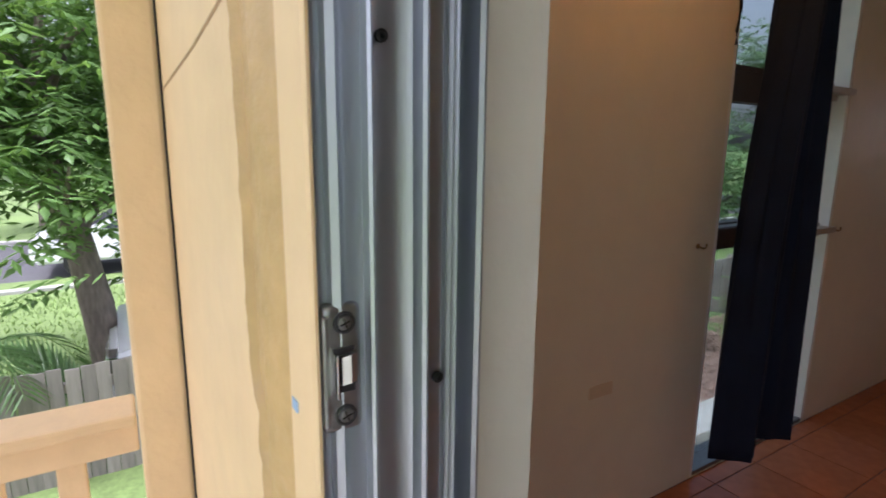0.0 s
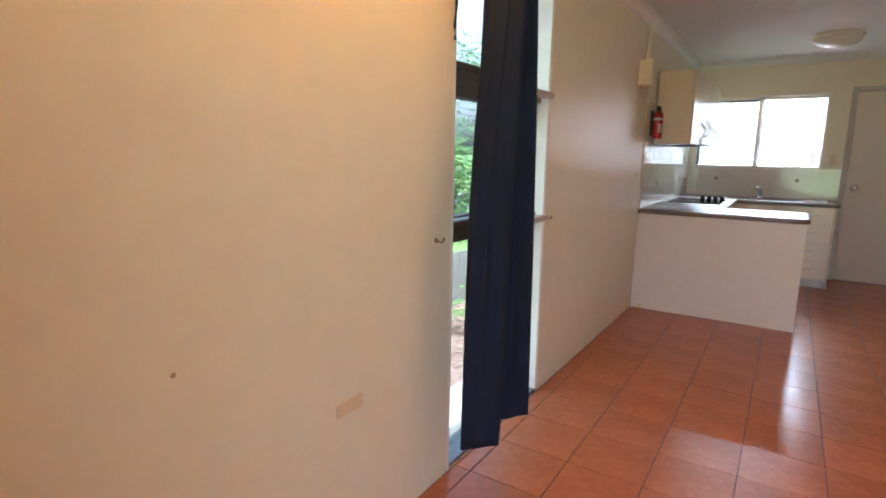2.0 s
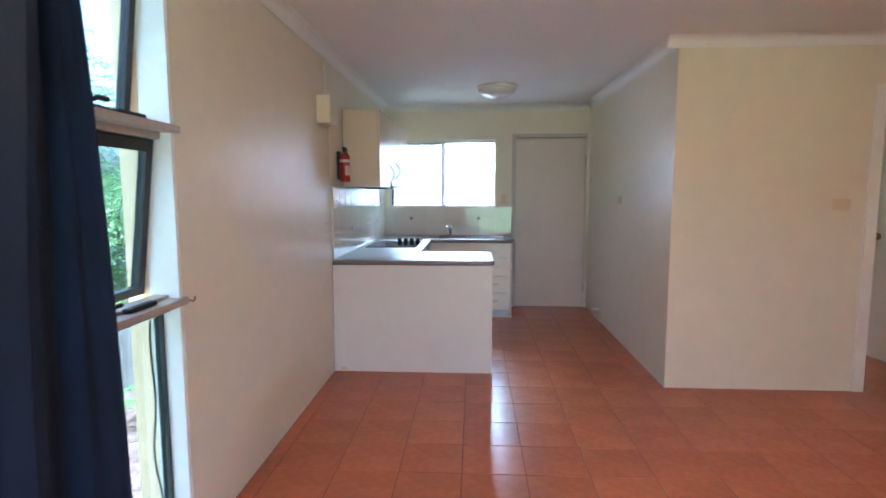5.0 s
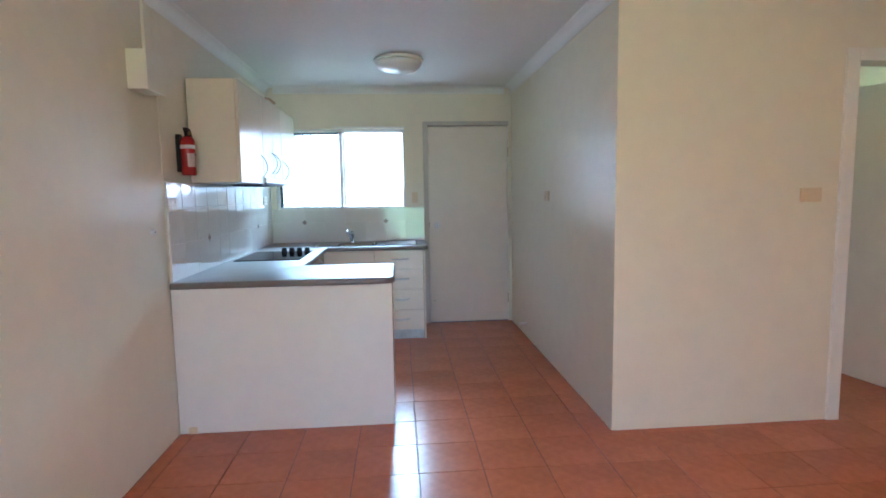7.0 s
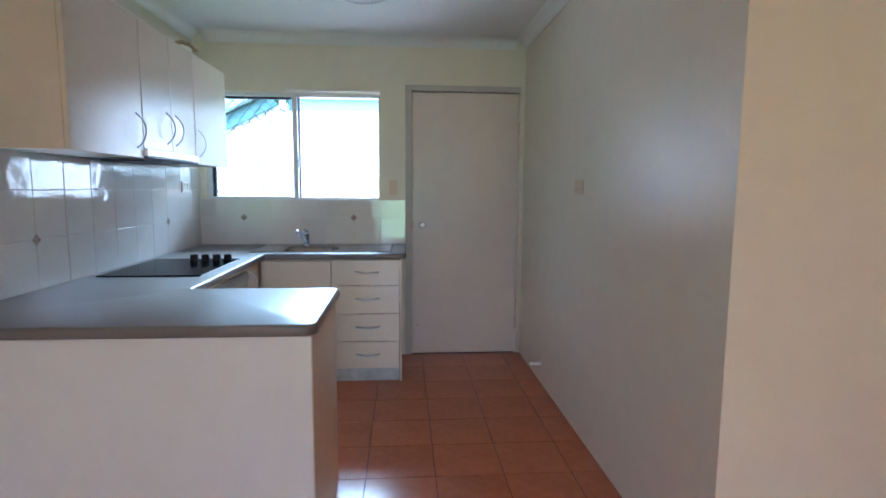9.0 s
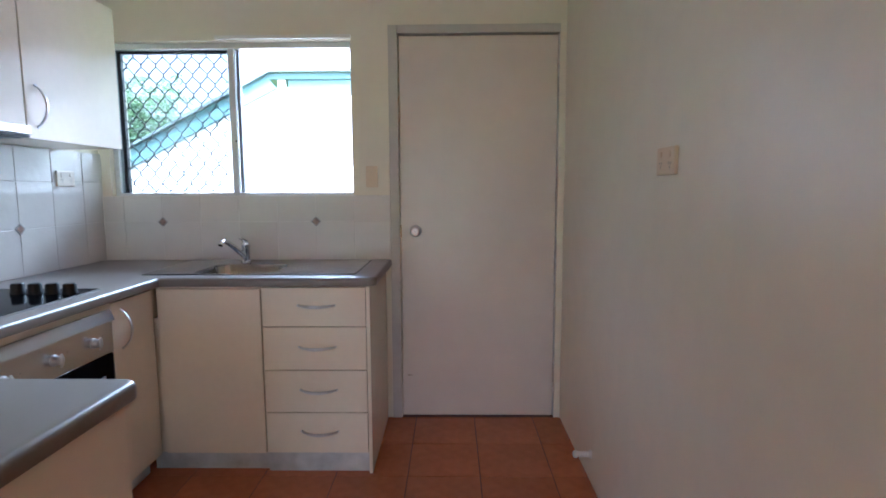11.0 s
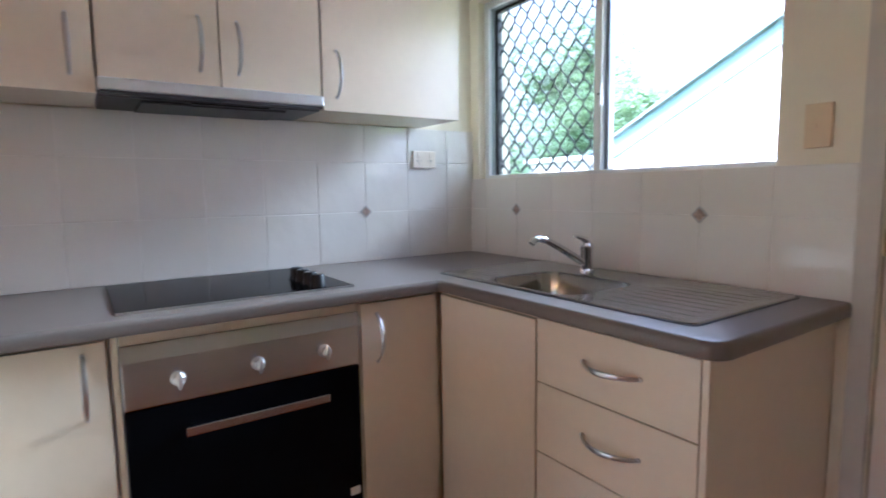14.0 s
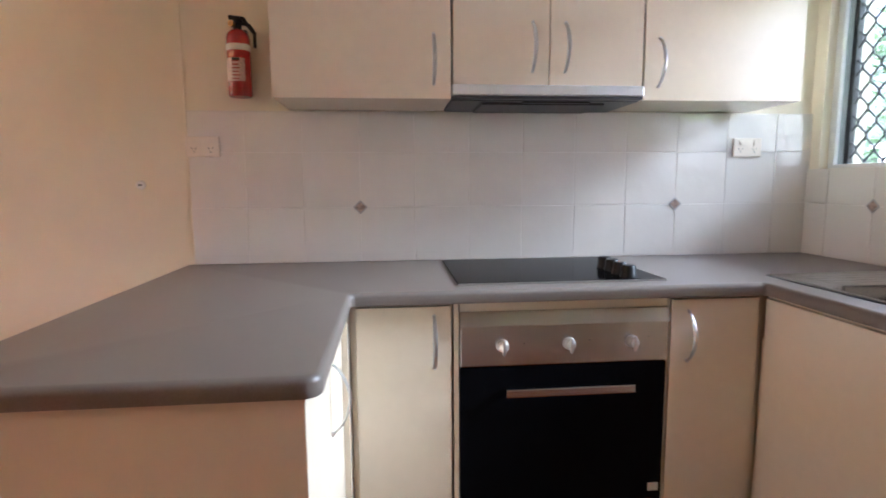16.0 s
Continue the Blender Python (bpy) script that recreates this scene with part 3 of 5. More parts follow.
bm = prism(B(), [(-0.19, -7.4195, -1.2), (-0.19, porch_face(-0.19), -1.2), (0.994, porch_face(0.994), -1.2), (0.9965, -7.431, -1.2), (0.9965, -7.4297, -1.2), (0.955, -7.4297, -1.2), (0.955, -7.4195, -1.2)], (0, 0, 3.8))
setting("porch_wall", bm, YELLOW, "pale yellow painted porch wall", "wall")
# unseen right part, carried in to x = 2.25 to hold back daylight
bm = box(B(), 0.9965, 2.25, -7.443, -7.4345, 2.12, 2.6)
box(bm, 2.25, 5.4, -7.443, -7.4195, -1.2, 2.6)
setting("porch_wall", bm, YELLOW, "pale yellow painted porch wall", "wall")
setting("corner_batten", box(B(), 0.53, 0.612, -7.492, -7.4468, -0.1, 2.5, 0.004), YELLOW, "yellow painted timber batten on the porch wall", "batten")
setting("batten_gap", box(B(), 0.6122, 0.6162, -7.4475, -7.4445, -0.1, 2.5), BLACK, "dark open joint beside the batten", "joint")
bm, n = B(), 90
rows = []
for k in range(n + 1):
    z = 1.13 + 0.62 * k / n
    w = noise.noise((0, 0, z * 12)) * 0.0003 + noise.noise((3, 0, z * 150)) * 0.0004
    lump = 0.0045 + 0.0014 * abs(noise.noise((7, 0, z * 48))) + 0.0007 * noise.noise((1, 5, z * 130))
    out = 0.012 * max(0.0, min(1.0, (1.25 - z) * 60))
    rows.append([bm.verts.new(p) for p in ((x, porch_face(x) - up, z) for x, up in ((0.9135 + w + out, -0.0002), (0.9155 + w + out, lump), (0.9185 + w + out, lump * 1.25), (0.9225 + w + out, lump * 0.45), (0.941 + w * 0.6, lump * 0.3), (0.946 + w * 0.8, lump * 1.15), (0.953 + w * 0.6, lump * 0.9), (0.966 + w * 0.3, -0.0002)))])
for p, q in zip(rows, rows[1:]):
    for k in range(7):
        bm.faces.new((p[k], p[k + 1], q[k + 1], q[k]))
setting("sealant_bead", bm, FILLER, "lumpy yellowed sealant bead along the door frame, shade in its colour", "sealant", True)
bm = B()
sweep(bm, [(x, porch_face(x), z) for x, z in ((0.62, 1.414), (0.70, 1.420), (0.79, 1.427), (0.92, 1.443))], 0.0012, 5)
setting("wall_crack", bm, EDGE, "thin diagonal hairline crack in yellow paint", "crack")
setting("chalk_mark", box(B(), 0.968, 0.975, porch_face(0.971) - 0.0006, porch_face(0.971) + 0.002, 1.252, 1.257), CHALK, "small pale blue mark on the yellow paint", "mark")

setting("porch_floor", box(B(), -0.05, 5.4, -9.6, -7.4345, -0.16, -0.02, 0.004), CONCRETE, "plain concrete porch floor", "floor")
setting("door_threshold", box(B(), 0.968, 2.249, -7.434, -7.295, -0.15, -0.0115), CONCRETE, "concrete step under the sliding door", "threshold")
setting("threshold_strip", box(B(), 0.968, 2.249, -7.356, -7.302, -0.011, -0.001, 0.002), ALU, "plain aluminium threshold strip", "threshold")
setting("porch_roof", box(B(), -0.3, 5.6, -9.7, -7.46, 2.6, 2.7), TRIM, "white porch soffit", "ceiling")
rail = thing("balustrade", "yellow painted timber porch balustrade", "balustrade", (0, 0, 0))
part("top_rail", box(B(), 0.122, 0.217, -9.5, -7.495, 0.897, 0.92, 0.006), YELLOW, rail)
part("under_rail", box(B(), 0.15, 0.195, -9.5, -7.495, 0.842, 0.8965, 0.004), YELLOW, rail)
part("bottom_rail", box(B(), 0.15, 0.195, -9.5, -7.495, 0.06, 0.13, 0.004), YELLOW, rail)
for k in range(17):
    y = -7.596 - k * 0.11
    part("slat", box(B(), 0.16, 0.18, y - 0.021, y + 0.021, 0.131, 0.842, 0.003), YELLOW, rail)
part("post", box(B(), 0.1, 0.2, -9.6, -9.5, -0.02, 2.6, 0.004), YELLOW, rail)

# ---- kitchen ----
def bow_handle(m, parent, length=0.155, rise=0.042, label="satin nickel bow handle"):
    """A flattened bow; local x along it, z away from the front."""
    pts, rad = [], []
    for k in range(13):
        u = k / 12
        pts.append(m @ Vector(((u - 0.5) * length, 0, 0.001 + rise * math.sin(math.pi * u) ** 0.75)))
        rad.append(0.0046 + 0.0026 * math.sin(math.pi * u))
    side = (m.to_3x3() @ Vector((0, 0, 1)))
    h = part("handle", sweep(B(), pts, rad, 8, 0.55, side), SATIN, parent, label, True)
    for s in (-0.5, 0.5):
        part("handle_foot", cyl(B(), m @ Vector((s * length * 0.985, 0, -0.001)), m @ Vector((s * length * 0.985, 0, 0.005)), 0.0055, n=10), SATIN, h)
    return h


def facing(x, y, z, way, upright):
    """Pose on a front: way 'e' faces +x, 'n' +y, 's' -y; upright sets the handle vertical."""
    turn = {"e": Matrix(((0, 0, 1), (1, 0, 0), (0, 1, 0))), "s": Matrix(((1, 0, 0), (0, 0, -1), (0, 1, 0))), "n": Matrix(((-1, 0, 0), (0, 0, 1), (0, 1, 0)))}[way]
    m = turn.to_4x4()
    if upright:
        m = m @ Matrix.Rotation(math.pi / 2, 4, "Z")
    return Matrix.Translation((x, y, z)) @ m


KH = 0.8434   # underside of worktop
# carcasses of the west run
cab = thing("base_cabinet", "cream laminate base cabinet with a single door", "cabinet", (0, 0, 0), "kitchen base cabinets")
part("body", box(B(), 0.012, 0.567, -1.83, -1.536, 0.088, KH), LAMINATE, cab)
d = part("door", box(B(), 0.57, 0.588, -1.812, -1.542, 0.093, KH - 0.012, 0.0015), LAMINATE, cab)
bow_handle(facing(0.588, -1.59, 0.728, "e", True), d)
part("kick", box(B(), 0.51, 0.525, -1.83, -1.536, 0, 0.086), KICK, cab)
cab = thing("base_cabinet", "cream laminate corner base cabinet with a single door", "cabinet", (0, 0, 0), "kitchen base cabinets")
part("body", box(B(), 0.012, 0.567, -0.885, -0.012, 0.088, KH), LAMINATE, cab)
d = part("door", box(B(), 0.57, 0.588, -0.882, -0.605, 0.093, KH - 0.012, 0.0015), LAMINATE, cab)
bow_handle(facing(0.588, -0.828, 0.72, "e", True), d)
part("kick", box(B(), 0.51, 0.525, -0.885, -0.6, 0, 0.086), KICK, cab)

# oven in its housing
oven = thing("oven", "stainless steel built-in oven with black glass door", "oven", (0, 0, 0))
part("body", box(B(), 0.03, 0.56, -1.505, -0.91, 0.098, 0.808), DARKGREY, oven)
part("control_panel", box(B(), 0.56, 0.596, -1.516, -0.895, 0.652, 0.770, 0.003), STEEL, oven, "brushed steel control panel")
part("vent_strip", prism(B(), [(0.56, -1.516, 0.7712), (0.607, -1.516, 0.7712), (0.607, -1.516, 0.774), (0.592, -1.516, 0.812), (0.56, -1.516, 0.812)], (0, 0.621, 0)), STEEL, oven, "brushed steel top strip")
d = part("door", box(B(), 0.562, 0.594, -1.516, -0.895, 0.103, 0.648, 0.004), BLACKGLASS, oven, "black glass door")
part("handle", box(B(), 0.622, 0.636, -1.389, -1.008, 0.57, 0.594, 0.003), STEEL, d, "flat brushed steel bar handle")
for y in (-1.372, -1.025):
    part("handle_bracket", box(B(), 0.594, 0.623, y - 0.007, y + 0.007, 0.574, 0.590, 0.002), STEEL, d)
part("sticker", box(B(), 0.594, 0.5946, -0.938, -0.905, 0.236, 0.262), LABEL, d, "small white sticker")
for y in (-1.394, -1.197, -1.007):
    k = part("knob", lathe(B(), [(0.001, 0), (0.019, 0), (0.0185, 0.004), (0.015, 0.006), (0.0145, 0.022), (0.012, 0.024), (0.001, 0.024)], pose(0.596, y, 0.713, 0, 90, 0), 20), SATIN, oven, "steel rotary knob", True)
    part("grip", sweep(B(), [(0.622, y, 0.734), (0.624, y, 0.724), (0.625, y, 0.71), (0.624, y, 0.698), (0.621, y, 0.69)], [0.004, 0.0075, 0.0085, 0.006, 0.003], 10, 0.6, (1, 0, 0)), SATIN, k, "", True)
for k, y in enumerate((-1.33, -1.135, -0.955)):
    part("marking", box(B(), 0.596, 0.5965, y - 0.002, y + 0.002, 0.715 + 0.004 * k, 0.719 + 0.004 * k), BLACK, oven)
house = thing("oven_housing", "cream laminate cabinet around the oven", "cabinet", (0, 0, 0), "kitchen base cabinets")
part("side_panel", box(B(), 0.012, 0.584, -1.534, -1.519, 0.0, KH), LAMINATE, house)
part("side_panel", box(B(), 0.012, 0.584, -0.8925, -0.8865, 0.0, KH), LAMINATE, house)
part("top_filler", box(B(), 0.567, 0.584, -1.516, -0.895, 0.8125, KH - 0.001, 0.001), LAMINATE, house)
part("bottom_filler", box(B(), 0.51, 0.525, -1.516, -0.895, 0.0, 0.098), KICK, house)

# north run: blank panel and drawers
cab = thing("sink_cabinet", "cream laminate sink cabinet with one plain door", "cabinet", (0, 0, 0), "kitchen base cabinets")
part("body", box(B(), 0.57, 1.052, -0.578, -0.012, 0.088, 0.70), LAMINATE, cab)
part("front_rail", box(B(), 0.59, 1.052, -0.578, -0.562, 0.70, KH), LAMINATE, cab)
part("door", box(B(), 0.606, 1.05, -0.598, -0.58, 0.093, KH - 0.012, 0.0015), LAMINATE, cab)
part("kick", box(B(), 0.53, 1.052, -0.556, -0.541, 0, 0.086), KICK, cab)
dr = thing("drawer_unit", "cream laminate unit with four drawers", "drawers", (0, 0, 0), "kitchen base cabinets")
part("body", box(B(), 1.054, 1.504, -0.578, -0.012, 0.088, 0.70), LAMINATE, dr)
part("front_rail", box(B(), 1.054, 1.504, -0.578, -0.562, 0.70, KH), LAMINATE, dr)
part("end_panel", box(B(), 1.507, 1.522, -0.598, -0.012, 0.0, KH, 0.0015), LAMINATE, dr)
for z1, z0 in ((0.838, 0.668), (0.664, 0.475), (0.471, 0.283), (0.279, 0.096)):
    d = part("drawer_front", box(B(), 1.056, 1.504, -0.598, -0.58, z0, z1, 0.0015), LAMINATE, dr)
    bow_handle(facing(1.292, -0.598, (z0 + z1) / 2 + 0.008, "s", False), d, 0.16)
part("kick", box(B(), 1.054, 1.504, -0.575, -0.56, 0, 0.086), KICK, dr, "pale scuffed kickboard")

# peninsula
pen = thing("peninsula_cabinet", "cream panelled kitchen peninsula cabinet", "cabinet", (0, 0, 0), "kitchen base cabinets")
part("back_panel", box(B(), 0.005, 1.238, -2.461, -2.443, 0.0, KH, 0.0015), PANEL, pen, "plain off-white back panel")
part("end_panel", box(B(), 1.22, 1.238, -2.441, -1.846, 0.0, KH, 0.0015), LAMINATE, pen)
part("body", box(B(), 0.012, 1.217, -2.441, -1.868, 0.088, KH), LAMINATE, pen)
part("filler", box(B(), 0.567, 0.632, -1.866, -1.832, 0.088, KH), LAMINATE, pen)
for a, b, hx in ((0.634, 0.945, 0.9), (0.949, 1.217, None)):
    d = part("door", box(B(), a, b, -1.866, -1.848, 0.093, KH - 0.012, 0.0015), LAMINATE, pen)
    if hx:
        bow_handle(facing(hx, -1.848, 0.70, "n", True), d, 0.17)
part("kick", box(B(), 0.55, 1.217, -1.915, -1.9, 0, 0.086), KICK, pen)
part("corner_chip", box(B(), 0.058, 0.104, -2.472, -2.4615, 0.001, 0.042, 0.003), PLASTIC, pen, "small tan corner block")

# one worktop, rolled edges, with the sink's cut-out
def worktop():
    zt, zb = 0.8827, 0.845
    def corner(cx, cy, r, a0, a1, n=7):
        return [(cx + r * math.cos(radians(a)), cy + r * math.sin(radians(a))) for a in np.linspace(a0, a1, n)]
    out = [(0.007, -0.007), (0.007, -2.472)]
    out += corner(1.256 - 0.05, -2.472 + 0.05, 0.05, -90, 0) + corner(1.256 - 0.03, -1.818 - 0.03, 0.03, 0, 90)
    out += corner(0.627 + 0.012, -1.818 + 0.012, 0.012, -90, -180, 4) + corner(0.627 + 0.012, -0.618 - 0.012, 0.012, 180, 90, 4)
    out += corner(1.553 - 0.045, -0.618 + 0.045, 0.045, -90, 0) + [(1.553, -0.007)]
    bm = B()
    for loop in (out, [(0.69, -0.5), (1.075, -0.5), (1.075, -0.18), (0.69, -0.18)]):
        vs = [bm.verts.new((x, y, zb)) for x, y in loop]
        for k in range(len(vs)):
            bm.edges.new((vs[k - 1], vs[k]))
    bmesh.ops.triangle_fill(bm, edges=list(bm.edges), use_beauty=True)
    ext = bmesh.ops.extrude_face_region(bm, geom=list(bm.faces))
    for vv in ext["geom"]:
        if isinstance(vv, bmesh.types.BMVert):
            vv.co.z = zt
    bmesh.ops.recalc_face_normals(bm, faces=bm.faces)

    def rolled(e, z):
        a, c = (vv.co for vv in e.verts)
        if abs(a.z - z) > 1e-5 or abs(c.z - z) > 1e-5 or len(e.link_faces) != 2 or e.calc_face_angle() < 0.5:
            return False
        inside = all(0.68 < p.x < 1.08 and -0.51 < p.y < -0.17 for p in (a, c))
        return not inside and not (abs(a.x - 0.007) < 1e-4 and abs(c.x - 0.007) < 1e-4) and not (abs(a.y + 0.007) < 1e-4 and abs(c.y + 0.007) < 1e-4)

    for z, off, seg in ((zt, 0.013, 4), (zb, 0.006, 2)):
        bmesh.ops.bevel(bm, geom=[e for e in bm.edges if rolled(e, z)], offset=off, segments=seg, affect="EDGES", profile=0.5)
    return bm


top = one("worktop", worktop(), BENCH, "grey-taupe speckled laminate U-shaped worktop with rolled edge", "worktop", "", True)

# ceramic hob
hob = thing("cooktop", "black glass cooktop with four side knobs", "cooktop", (0, 0, 0))
part("glass_top", box(B(), 0.068, 0.552, -1.517, -0.885, 0.8832, 0.8895, 0.0025), BLACKGLASS, hob)
part("front_trim", box(B(), 0.552, 0.555, -1.517, -0.885, 0.8832, 0.889), SATIN, hob, "thin metal front trim")
for x in (0.325, 0.388, 0.451, 0.514):
    part("knob", lathe(B(), [(0.001, 0), (0.025, 0), (0.025, 0.005), (0.0225, 0.009), (0.0215, 0.033), (0.018, 0.038), (0.001, 0.038)], pose(x, -0.986, 0.8896), 18), BLACK, hob, "black rotary knob", True)

# sink with drainer
sink = thing("sink", "stainless steel inset sink with drainer board", "sink", (0, 0, 0))
def rounded(x0, x1, y0, y1, r, z, n=6):
    pts = []
    for cx, cy, a in ((x1 - r, y1 - r, 0), (x0 + r, y1 - r, 90), (x0 + r, y0 + r, 180), (x1 - r, y0 + r, 270)):
        pts += [(cx + r * math.cos(radians(a + 90 * k / n)), cy + r * math.sin(radians(a + 90 * k / n)), z) for k in range(n + 1)]
    return pts


bm = B()
bx = (0.695, 1.07, -0.495, -0.185)
rings = [rounded(0.503, 1.448, -0.53, -0.042, 0.02, 0.8832), rounded(0.505, 1.446, -0.528, -0.044, 0.02, 0.8877), rounded(0.513, 1.438, -0.52, -0.052, 0.02, 0.8882), rounded(0.521, 1.43, -0.512, -0.06, 0.02, 0.8859),
         rounded(bx[0] - 0.012, bx[1] + 0.012, bx[2] - 0.012, bx[3] + 0.012, 0.07, 0.8859), rounded(*bx, 0.065, 0.8827), rounded(bx[0] + 0.006, bx[1] - 0.006, bx[2] + 0.006, bx[3] - 0.006, 0.062, 0.87), rounded(bx[0] + 0.016, bx[1] - 0.016, bx[2] + 0.016, bx[3] - 0.016, 0.058, 0.755), rounded(bx[0] + 0.05, bx[1] - 0.05, bx[2] + 0.05, bx[3] - 0.05, 0.04, 0.737)]
loops = [[bm.verts.new(p) for p in r] for r in rings]
for a, b in zip(loops, loops[1:]):
    for k in range(len(a)):
        j = (k + 1) % len(a)
        bm.faces.new((a[k], a[j], b[j], b[k]))
bm.faces.new(loops[-1])
part("sink_top", bm, SINKSTEEL, sink, "", True)
part("waste", lathe(B(), [(0.001, 0.7375), (0.04, 0.7375), (0.043, 0.7405), (0.03, 0.742), (0.028, 0.739), (0.001, 0.739)], pose(0.89, -0.34, 0), 24), CHROME, sink, "chrome waste outlet", True)
for k in range(9):
    y = -0.45 + k * 0.045
    part("drainer_rib", box(B(), 1.15, 1.4, y - 0.005, y + 0.005, 0.8857, 0.8862, 0.0002), SINKSTEEL, sink)
for k in range(4):
    part("drainer_rib", box(B(), 0.545 + k * 0.035, 0.557 + k * 0.035, -0.45, -0.12, 0.8858, 0.8864, 0.0003), SINKSTEEL, sink)
# black ring stands in for the shadow line under the sink's rim
bm = B()
shadow_rings = [[bm.verts.new(p) for p in ring] for ring in (rounded(0.506, 1.445, -0.527, -0.045, 0.02, 0.8845), rounded(0.498, 1.453, -0.535, -0.037, 0.022, 0.8845), rounded(0.498, 1.453, -0.535, -0.037, 0.022, 0.8829))]
for a, b in zip(shadow_rings, shadow_rings[1:]):
    for k in range(len(a)):
        bm.faces.new((a[k], a[(k + 1) % len(a)], b[(k + 1) % len(a)], b[k]))
part("rim_seal", bm, BLACK, sink, "dark ring painted in for the shadow round the rim")
tap = thing("tap", "chrome single-lever sink mixer tap", "tap", (0.815, -0.125, 0.886))
part("base", lathe(B(), [(0.001, 0.0), (0.026, 0.0), (0.0255, 0.007), (0.021, 0.011), (0.0205, 0.072), (0.023, 0.077), (0.023, 0.093), (0.016, 0.101), (0.001, 0.103)], Matrix(), 22), CHROME, tap, "", True)
part("spout", sweep(B(), [(-0.002, -0.012, 0.03), (-0.008, -0.06, 0.058), (-0.015, -0.12, 0.092), (-0.021, -0.17, 0.117), (-0.025, -0.205, 0.126), (-0.027, -0.225, 0.122), (-0.028, -0.235, 0.11)], [0.013, 0.013, 0.012, 0.0115, 0.011, 0.011, 0.0115], 12), CHROME, tap, "", True)
part("lever", sweep(B(), [(0.0, 0.0, 0.098), (-0.001, -0.012, 0.112), (-0.004, -0.035, 0.122), (-0.006, -0.055, 0.126)], [0.017, 0.014, 0.01, 0.008], 10, 0.7), CHROME, tap, "", True)

# wall cabinets
def wall_cabinet(y0, y1, z0, doors, hinge, label):
    c = thing("wall_cabinet", label, "cabinet", (0, 0, 0), "kitchen wall cabinets")
    part("body", box(B(), 0.012, 0.298, y0, y1, z0 + 0.001, 2.082, 0.001), LAMINATE, c)
    step = (y1 - y0) / doors
    for k in range(doors):
        a, b = y0 + k * step + 0.0015, y0 + (k + 1) * step - 0.0015
        d = part("door", box(B(), 0.3, 0.318, a, b, z0, 2.082, 0.0015), LAMINATE, c)
        right = hinge if doors == 1 else k == 0
        bow_handle(facing(0.318, (b - 0.055) if right else (a + 0.05), z0 + 0.122 if doors == 1 else z0 + 0.118, "e", True), d)
    return c


wall_cabinet(-2.071, -1.507, 1.448, 1, True, "cream laminate wall cabinet with a bow handle")
wall_cabinet(-1.503, -0.871, 1.494, 2, True, "short cream two-door wall cabinet above the rangehood")
wall_cabinet(-0.867, -0.304, 1.448, 1, False, "cream laminate wall cabinet beside the window")
hood = thing("rangehood", "slimline stainless slide-out rangehood", "rangehood", (0, 0, 0))
part("body", box(B(), 0.02, 0.296, -1.502, -0.872, 1.446, 1.49, 0.002), DARKGREY, hood)
part("visor", box(B(), 0.297, 0.335, -1.506, -0.87, 1.458, 1.492, 0.005), HOODGREY, hood, "brushed steel front visor")
part("visor_base", box(B(), 0.297, 0.331, -1.502, -0.874, 1.4485, 1.4575, 0.002), DARKGREY, hood, "dark underside")
part("filter", box(B(), 0.06, 0.27, -1.4, -0.98, 1.437, 1.4455, 0.002), DARKGREY, hood, "dark mesh filter")
part("switch_strip", box(B(), 0.275, 0.295, -1.27, -1.04, 1.441, 1.4455, 0.001), BLACK, hood)

# loose cable end lying on top of the wall cabinets
one("cable_end", sweep(B(), [(0.06, -1.1, 2.094), (0.08, -0.85, 2.098), (0.1, -0.66, 2.17), (0.12, -0.5, 2.235), (0.14, -0.42, 2.24), (0.165, -0.36, 2.215)], 0.012, 10), EDGE, "loose brown cable end on top of wall cabinets", "cable", "", True)

# fire extinguisher
ex = thing("fire_extinguisher", "red fire extinguisher with white label on a wall bracket", "fire extinguisher", (0.062, -2.23, 1.487))
part("cylinder", lathe(B(), [(0.001, 0.0), (0.036, 0.0), (0.04, 0.006), (0.04, 0.195), (0.036, 0.213), (0.024, 0.226), (0.014, 0.23), (0.001, 0.23)], Matrix(), 28), RED, ex, "", True)
bm, ring = B(), [(math.cos(a), math.sin(a)) for a in np.linspace(radians(-75), radians(40), 13)]
prism(bm, [(0.0406 * c, 0.0406 * s, 0.05) for c, s in ring] + [(0.0397 * c, 0.0397 * s, 0.05) for c, s in ring[::-1]], (0, 0, 0.078))
part("label", bm, PRINT, ex, "faded printed label")
part("band", lathe(B(), [(0.0398, 0.155), (0.0408, 0.155), (0.0408, 0.176), (0.0398, 0.176)], Matrix(), 28), LABEL, ex, "white band")
for k in range(6):
    z = 0.055 + 0.012 * k
    part("text_line", box(B(), 0.0402, 0.0412, -0.014, 0.008 + 0.003 * (k % 2), z, z + 0.004), RED, ex, "small red text bar")
part("label_heading", box(B(), 0.0402, 0.0412, -0.014, 0.012, 0.119, 0.127), BLACK, ex, "dark label heading")
part("valve", lathe(B(), [(0.001, 0.229), (0.014, 0.229), (0.014, 0.25), (0.018, 0.253), (0.018, 0.262), (0.001, 0.264)], Matrix(), 16), BLACK, ex, "", True)
part("lever", prism(B(), [(-0.012, -0.026, 0.262), (-0.012, 0.02, 0.258), (-0.012, 0.045, 0.222), (-0.012, 0.051, 0.225), (-0.012, 0.026, 0.27), (-0.012, -0.026, 0.276)], (0.024, 0, 0)), BLACK, ex, "black squeeze lever")
part("gauge", cyl(B(), (0.014, -0.012, 0.244), (0.026, -0.016, 0.244), 0.011, n=14), BRASS, ex)
